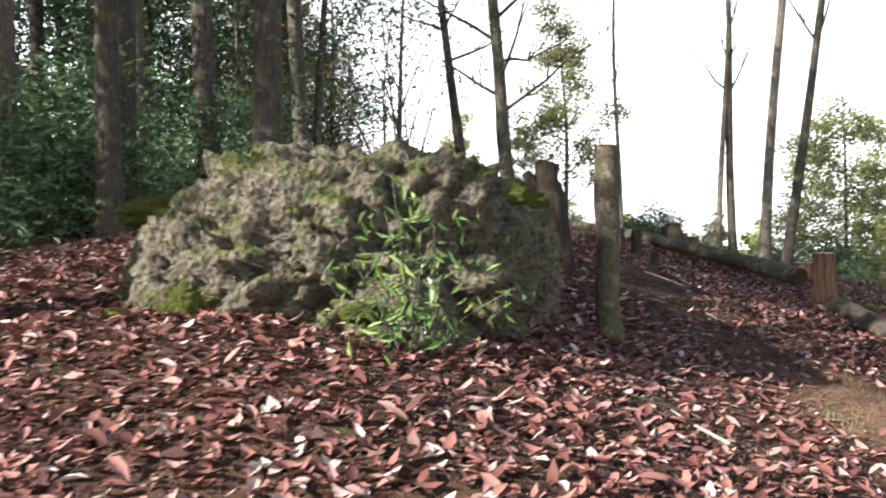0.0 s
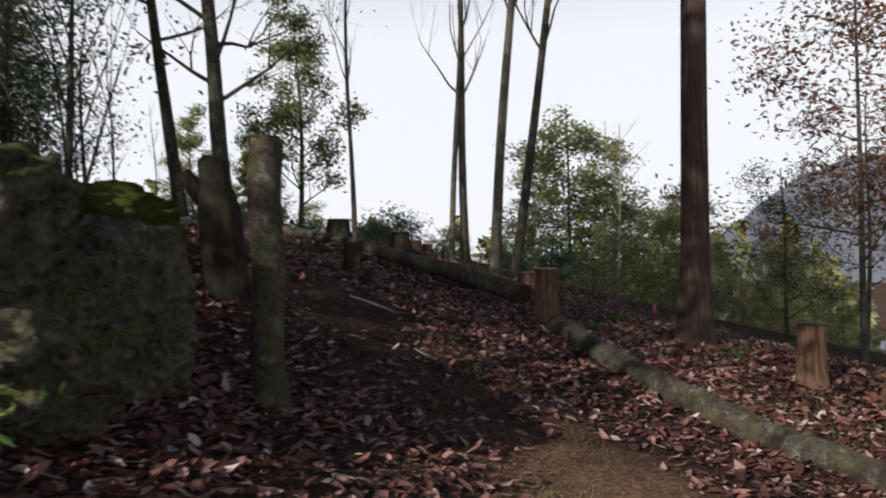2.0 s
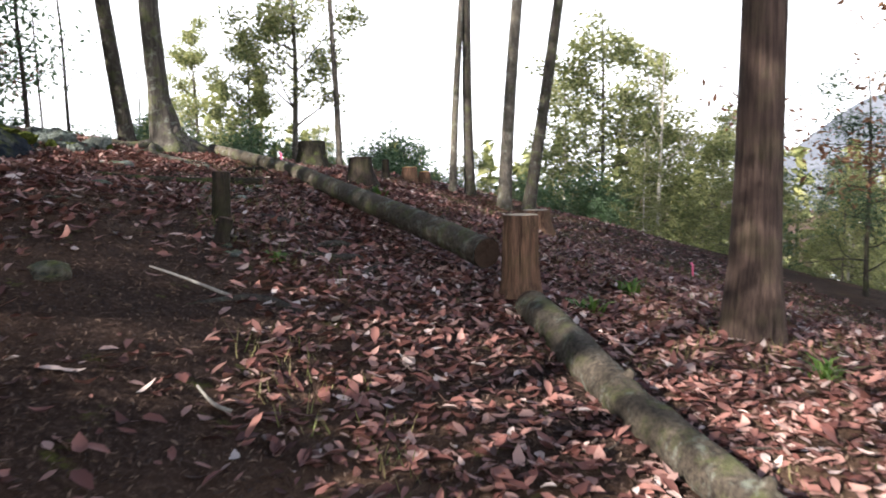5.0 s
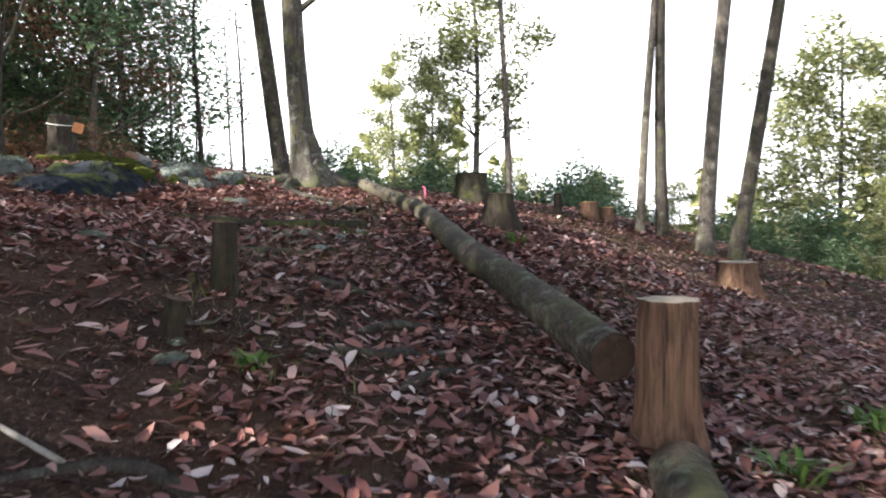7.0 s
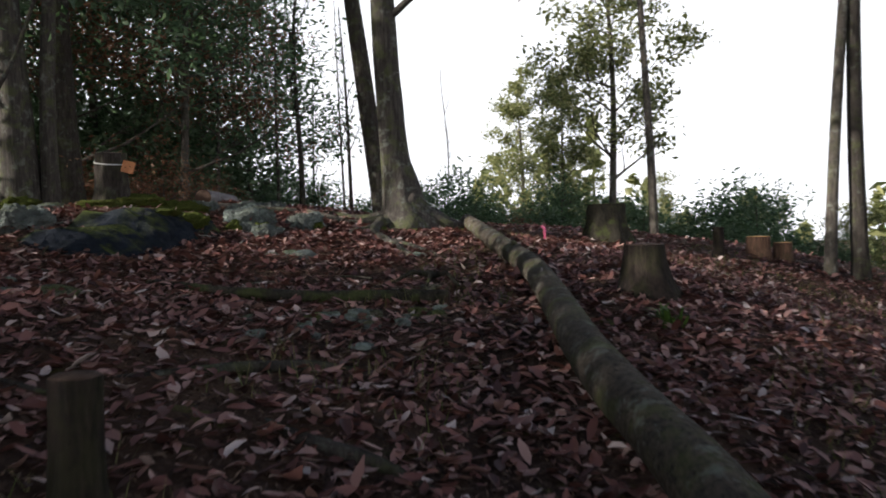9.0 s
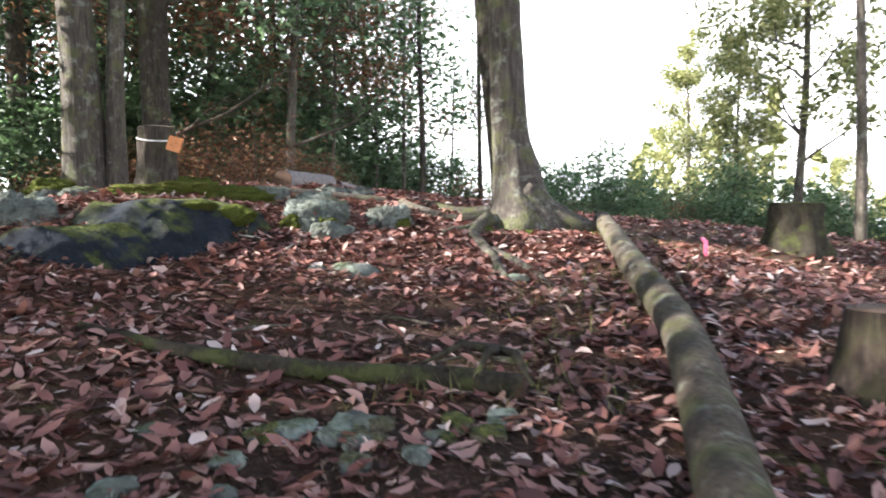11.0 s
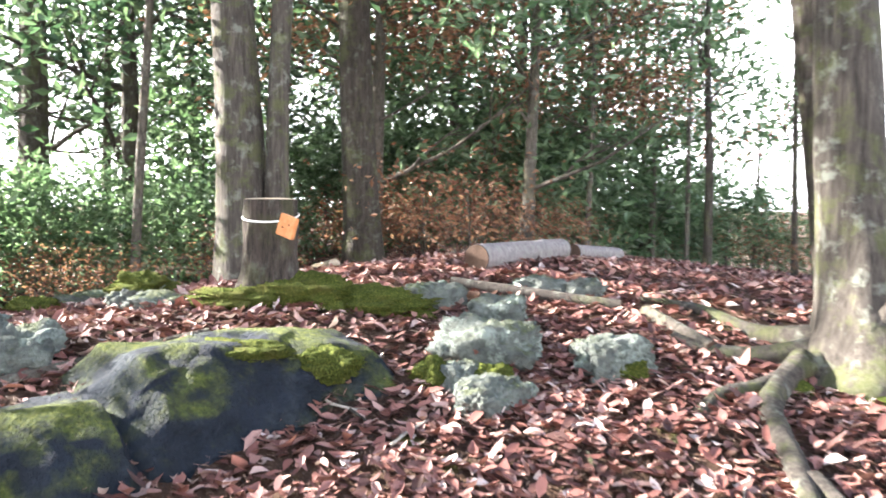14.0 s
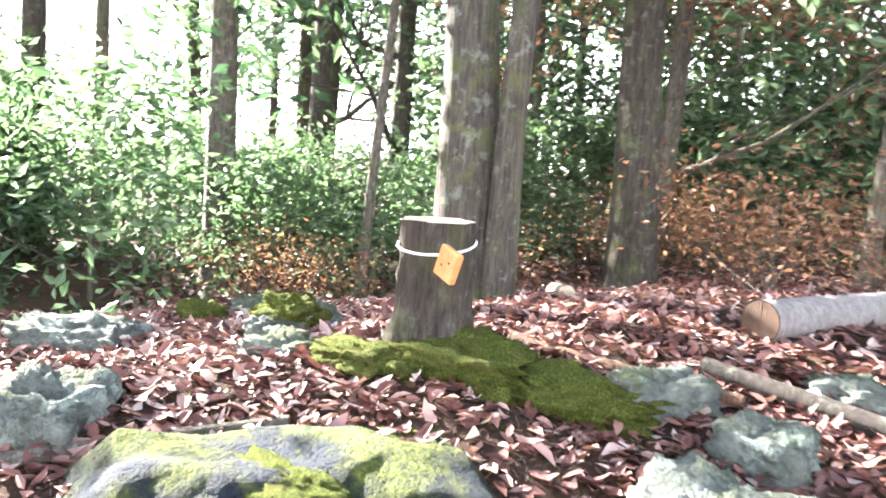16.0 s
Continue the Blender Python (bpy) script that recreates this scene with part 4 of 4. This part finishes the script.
for k in range(26):
    plant(shrub, rng.uniform(-9, -3.2), rng.uniform(8.6, 13.4), rng.uniform(0, 6), rng.uniform(0.6, 1.2))
for k in range(13):
    plant(shrub, rng.uniform(-9, -4.0), rng.uniform(20.5, 27), rng.uniform(0, 6), rng.uniform(0.8, 1.5))
for k in range(30):
    a = k / 29
    x, y = 2.0 + 12 * a + rng.normal() * 0.6, 30 - 5 * a + rng.normal() * 1.2
    plant(shrub, x, y, rng.uniform(0, 6), rng.uniform(0.5, 1.0))
for k in range(26):
    plant(shrub if k % 3 else brush, rng.uniform(-6.5, 0.5), rng.uniform(26.5, 33), rng.uniform(0, 6), rng.uniform(0.6, 1.0))
set_down(brush, -3.6, 19.6)
for k in range(22):
    plant(brush, rng.uniform(-6.0, -2.2), rng.uniform(19.0, 22.5), rng.uniform(0, 6), rng.uniform(0.45, 0.8))
for k in range(7):
    plant(brush, rng.uniform(-5.2, -3.6), rng.uniform(15.4, 17.8), rng.uniform(0, 6), rng.uniform(0.4, 0.7))

# ---------- leafy plant on the boulder ----------
plant_ob = empty("leafy_plant", -0.05, 4.0, None, "green plant with narrow drooping leaves against the boulder", "plant")
rng = np.random.default_rng(33)
spots = []
for k in range(11):
    a, h = rng.uniform(-1.2, 1.2), rng.uniform(0.3, 0.95)
    pts = smooth_path([(0.1 * a, 0, -0.03), (0.25 * a, -0.05, h * 0.5), (0.5 * a + 0.08 * rng.normal(), -0.15 - 0.1 * rng.random(), h)], 8)
    Mesh().tube(pts, list(np.linspace(0.007, 0.003, 8)), 5).object("stalk", BARK_GREY, plant_ob)
    spots += [np.array(p) + rng.normal(size=3) * 0.1 for p in pts[2:] for _ in range(4)]
Mesh().leaves(spots, 0.105, rng, 0.7, 0.24).object("foliage", LEAF_BUSH, plant_ob, smooth=False)

# ---------- far distance ----------


def hill(name, cx, cy, w, d, h, seed, label, base=-22):
    n = 70
    verts, faces = [], []
    for i in range(n):
        for j in range(n):
            u, v = i / (n - 1) * 2 - 1, j / (n - 1) * 2 - 1
            k = max(0.0, 1 - (abs(u) ** 1.7 + abs(v) ** 1.7))
            z = base + h * k ** 0.9 * (1 + 0.25 * noise.fractal(Vector((u * 2 + seed, v * 2, 0)), 1.0, 2.0, 5))
            verts.append((cx + u * w, cy + v * d, z))
    for i in range(n - 1):
        for j in range(n - 1):
            faces.append((i * n + j, (i + 1) * n + j, (i + 1) * n + j + 1, i * n + j + 1))
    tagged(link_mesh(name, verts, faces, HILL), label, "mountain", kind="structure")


hill("backdrop_hill", 455, 378, 165, 150, 76, 1, "wooded mountain across the valley, distance haze put into its colour")
hill("backdrop_hill", 640, 330, 240, 200, 110, 4, "wooded mountain across the valley, distance haze put into its colour")


far = Mesh()
rng = np.random.default_rng(404)
for k in range(420):
    a, d = radians(rng.uniform(-6, 82)), 38 + 150 * rng.random() ** 1.4
    x, y = 2 + d * math.sin(a), 8 + d * math.cos(a)
    h, w, z = rng.uniform(4, 8.5), rng.uniform(1.0, 2.4), gz(x, y)
    far.tube([(x, y, z - 0.3), (x, y, z + h * 0.8)], [0.16, 0.05], 5, cap=False)
    n = 90
    t = rng.random(n) ** 0.8
    b = rng.uniform(0, 6.28, n)
    r = w * (1.05 - t) * rng.uniform(0.5, 1.15, n)
    far.leaves(np.stack([x + r * np.cos(b), y + r * np.sin(b), z + h * (0.2 + 0.85 * t)], 1), 0.85, rng, 0.15, 0.5)
tagged(far.object("far_woods", LEAF_OLIVE, smooth=False), "distant sunlit olive-green woods down the valley", "woods", kind="stuff")


def house(x, y, z, w, d, h, turn, seed):
    root = new("house")
    tagged(root, "small white house with a dark pitched roof in the valley", "house", "houses in the valley")
    root.matrix_basis = pose(x, y, z, 0, 0, turn)
    v = [(-w, -d, 0), (w, -d, 0), (w, d, 0), (-w, d, 0), (-w, -d, h), (w, -d, h), (w, d, h), (-w, d, h), (-w, 0, h + d * 0.6), (w, 0, h + d * 0.6)]
    link_mesh("wall", v, [(0, 1, 5, 4), (2, 3, 7, 6), (1, 2, 6, 9, 5), (3, 0, 4, 8, 7)], HOUSE_WALL, root, smooth=False)
    o = 0.5
    e = h - o * 0.6 + 0.1
    rv = [(-w - o, -d - o, e), (w + o, -d - o, e), (w + o, 0, h + d * 0.6 + 0.15), (-w - o, 0, h + d * 0.6 + 0.15), (w + o, d + o, e), (-w - o, d + o, e)]
    rv += [(a, b, c + 0.25) for a, b, c in rv]
    link_mesh("roof", rv, [(0, 1, 2, 3), (3, 2, 4, 5), (6, 9, 8, 7), (9, 11, 10, 8), (0, 6, 7, 1), (4, 10, 11, 5), (0, 3, 9, 6), (3, 5, 11, 9), (1, 7, 8, 2), (2, 8, 10, 4)], HOUSE_ROOF, root, smooth=False)
    for k in range(4):
        a = -w + (k + 0.5) * w / 2
        link_mesh("window", [(a - 0.6, -d - 0.04, 1.0), (a + 0.6, -d - 0.04, 1.0), (a + 0.6, -d - 0.04, 2.3), (a - 0.6, -d - 0.04, 2.3), (a - 0.6, -d + 0.02, 1.0), (a + 0.6, -d + 0.02, 1.0), (a + 0.6, -d + 0.02, 2.3), (a - 0.6, -d + 0.02, 2.3)],
                  [(0, 1, 2, 3), (0, 4, 5, 1), (1, 5, 6, 2), (2, 6, 7, 3), (3, 7, 4, 0)], GLASS, root, smooth=False)


for k, (x, y) in enumerate(((62, 70), (74, 66), (58, 84), (86, 80), (92, 58), (70, 96))):
    house(x, y, gz(x, y), 5 + k % 2, 4, 4.5 + (k % 3), 20 * k, k)

# ---------- small growth ----------


def tuft(name, x, y, n, h, mat, seed, label, category, spread=0.1, width=0.012):
    rng = np.random.default_rng(seed)
    m = Mesh()
    for k in range(n):
        bx, by = rng.normal(size=2) * spread * 0.4
        a, l, hh = rng.uniform(0, 6.28), rng.uniform(0.4, 1.2) * spread * 1.6, h * rng.uniform(0.5, 1.1)
        c, s = math.cos(a), math.sin(a)
        p = [(bx, by, -0.02), (bx + c * l * 0.4, by + s * l * 0.4, hh * 0.75), (bx + c * l, by + s * l, hh * 0.9)]
        st = len(m.v)
        for (px, py, pz), w in zip(p, (width, width * 0.8, width * 0.1)):
            m.v += [(px - s * w, py + c * w, pz), (px + s * w, py - c * w, pz)]
        m.f += [(st, st + 1, st + 3, st + 2), (st + 2, st + 3, st + 5, st + 4)]
        m.m += [0, 0]
    ob = m.object(name, mat)
    ob.location = (x, y, gz(x, y))
    return tagged(ob, label, category)


for k, (x, y, s) in enumerate(((5.3, 9.2, 0.9), (3.05, 9.3, 0.6), (4.5, 13.4, 1.0), (6.0, 7.6, 1.0), (6.0, 9.9, 0.9))):
    tuft("fern", x, y, 26, 0.14 * s, FERN, 200 + k, "small bright green fern in the leaf litter", "fern", 0.12 * s, 0.014)
ribbon = empty("marker_tape", 3.52, 16.8, None, "pink marker tape tied to a thin stake", "marker")
Mesh().tube([(0, 0, -0.05), (0.005, 0, 0.26)], [0.006, 0.005], 6).object("stake", BARK_GREY, ribbon)
Mesh().tube([(0, 0, 0.22), (0.03, -0.01, 0.19), (0.035, -0.02, 0.08)], [0.012, 0.016, 0.01], 6, wobble=0.4).object("tape", RIBBON, ribbon)
ribbon2 = copy_thing(ribbon, pose(7.3, 10.9, gz(7.3, 10.9), 0, 0, 60))
grass = Mesh()
rng = np.random.default_rng(77)
gp = np.stack([rng.uniform(2.0, 11, 26000), rng.uniform(3, 20, 26000)], 1)
keep = np.array([(noise.noise(Vector((x * 0.9, y * 0.9, 3))) > 0.02) and (x > 4.9 or abs(x - 3.0) < 0.5) for x, y in gp])
gp = gp[keep][:11000]
zz = ground_z(gp[:, 0], gp[:, 1])
for (x, y), z in zip(gp, zz):
    a, h = rng.uniform(0, 6.28), rng.uniform(0.03, 0.13)
    c, s, w = math.cos(a), math.sin(a), 0.004
    st = len(grass.v)
    grass.v += [(x - s * w, y + c * w, z - 0.02), (x + s * w, y - c * w, z - 0.02), (x + c * h * 0.7, y + s * h * 0.7, z + h)]
    grass.f.append((st, st + 1, st + 2))
    grass.m.append(0)
tagged(grass.object("dry_grass", GRASS), "sparse dry grass blades between the leaves", "grass", kind="stuff")

# ---------- fallen leaves ----------


def leaf_shape(rng, size):
    """One curled dry leaf lying flat."""
    w, curl, fold = size * rng.uniform(0.19, 0.29), rng.uniform(-0.5, 1.0) * size * 0.3, rng.uniform(0.0, 0.8)
    rows = [(-0.5, 0.08), (-0.18, 0.85), (0.2, 0.95), (0.52, 0.05)]
    v, f = [], []
    for t, k in rows:
        z = curl * (4 * t * t - 0.3)
        v += [(t * size, -w * k, z + fold * w * k), (t * size, 0, z), (t * size, w * k, z + fold * w * k)]
    for i in range(3):
        a = 3 * i
        f += [(a, a + 1, a + 4, a + 3), (a + 1, a + 2, a + 5, a + 4)]
    return np.array(v), np.array(f)


rng = np.random.default_rng(2024)
shapes = [leaf_shape(rng, 0.082) for _ in range(14)]


def bare(x, y):
    """Where the trodden path and mossy soil show through: 0 none, 1 bare."""
    k = np.exp(-((x - 2.5) / 0.75) ** 2 - ((y - 8.9) / 3.0) ** 2) * 0.6
    k += np.exp(-((x - 1.9) / 1.0) ** 2 - ((y - 14.4) / 0.9) ** 2) * 0.8
    k += np.exp(-((x - 3.1) / 0.8) ** 2 - ((y - 4.9) / 1.5) ** 2)
    k += np.exp(-((x - 1.9) / 1.0) ** 2 - ((y - 6.9) / 2.0) ** 2) * 0.3
    k += np.exp(-((x - 1.0) / 1.0) ** 2 - ((y - 3.6) / 0.7) ** 2) * 0.5
    return k


def scatter(n, x0, x1, y0, y1, name, label, scale=1.0):
    x, y = rng.uniform(x0, x1, n), rng.uniform(y0, y1, n)
    d = np.array([noise.noise(Vector((a * 0.8, b * 0.8, 9))) for a, b in zip(x, y)])
    ok = rng.random(n) < 0.9 + 0.6 * d - bare(x, y)
    x, y = x[ok], y[ok]
    lump = np.array([noise.fractal((a * 1.3, b * 1.3, 0), 1.0, 2.1, 5) for a, b in zip(x, y)])
    z = ground_z(x, y) + 0.03 * lump
    n = len(x)
    kind, a, tip, roll = np.arange(n) % 14, rng.uniform(0, 6.28, n), rng.normal(size=n) * 0.26, rng.normal(size=n) * 0.26
    size, lift = rng.uniform(0.5, 1.35, n) * scale, rng.uniform(0.0, 0.022, n)
    q = np.stack([sv for sv, _ in shapes])[kind] * size[:, None, None]
    q[:, :, 2] += q[:, :, 0] * tip[:, None] + q[:, :, 1] * roll[:, None]
    low = q[:, :, 2].min(axis=1)
    c, sn = np.cos(a)[:, None], np.sin(a)[:, None]
    q = np.stack([q[:, :, 0] * c - q[:, :, 1] * sn + x[:, None], q[:, :, 0] * sn + q[:, :, 1] * c + y[:, None], q[:, :, 2] + (z - 0.75 * low + lift)[:, None]], -1)
    faces = (np.array(shapes[0][1])[None] + 12 * np.arange(n)[:, None, None]).reshape(-1, 4)
    ob = link_mesh(name, q.reshape(-1, 3).tolist(), faces.tolist(), LITTER)
    return tagged(ob, label, "leaf litter", kind="stuff")


scatter(104000, -3.6, 8.0, 0.4, 17.5, "leaf_litter", "dry reddish-brown oak leaves covering the slope")
scatter(24000, -6.0, 2.5, 14.5, 22.0, "leaf_litter", "pale dry leaves covering the clearing floor")
scatter(14000, 4.5, 11.5, 7.0, 20.0, "leaf_litter", "dry leaves on the bank beyond the log")
scatter(9000, -9.0, 12.0, 1.0, 27.0, "leaf_litter", "scattered dry leaves under the trees", 1.2)
scatter(15000, -3.5, 8.0, 17.2, 29.0, "leaf_litter", "dry leaves thinning out across the crest", 1.15)
# crumbs of bark, needles and stalks between the leaves
cn = 130000
cx, cy = rng.uniform(-3.2, 6.5, cn), rng.uniform(0.6, 17.5, cn)
cz = ground_z(cx, cy) + 0.03 * np.array([noise.fractal((a * 1.3, b * 1.3, 0), 1.0, 2.1, 5) for a, b in zip(cx, cy)]) + 0.006
crumbs = Mesh().leaves(np.stack([cx, cy, cz], 1), 0.036, rng, 0.0, 0.26, 0.85)
tagged(crumbs.object("ground_debris", CRUMBS, smooth=False), "crumbs of bark, stalks and needles on the soil", "debris", kind="stuff")
piece = [link_mesh("leaf", (sv * 1.35).tolist(), sf.tolist(), LITTER, ground) for sv, sf in shapes[:6]]
for k in range(240):
    x = 2.2 + rng.uniform(-2.2, 2.3)
    y = rng.uniform(2.2, 16.5)
    ob = piece[k % 6] if k < 6 else new("leaf", piece[k % 6].data)
    ob.parent = ground
    ob.location = (x, y, gz(x, y) + 0.045)
    ob.rotation_euler = (rng.normal() * 0.3, rng.normal() * 0.3, rng.uniform(0, 6.28))
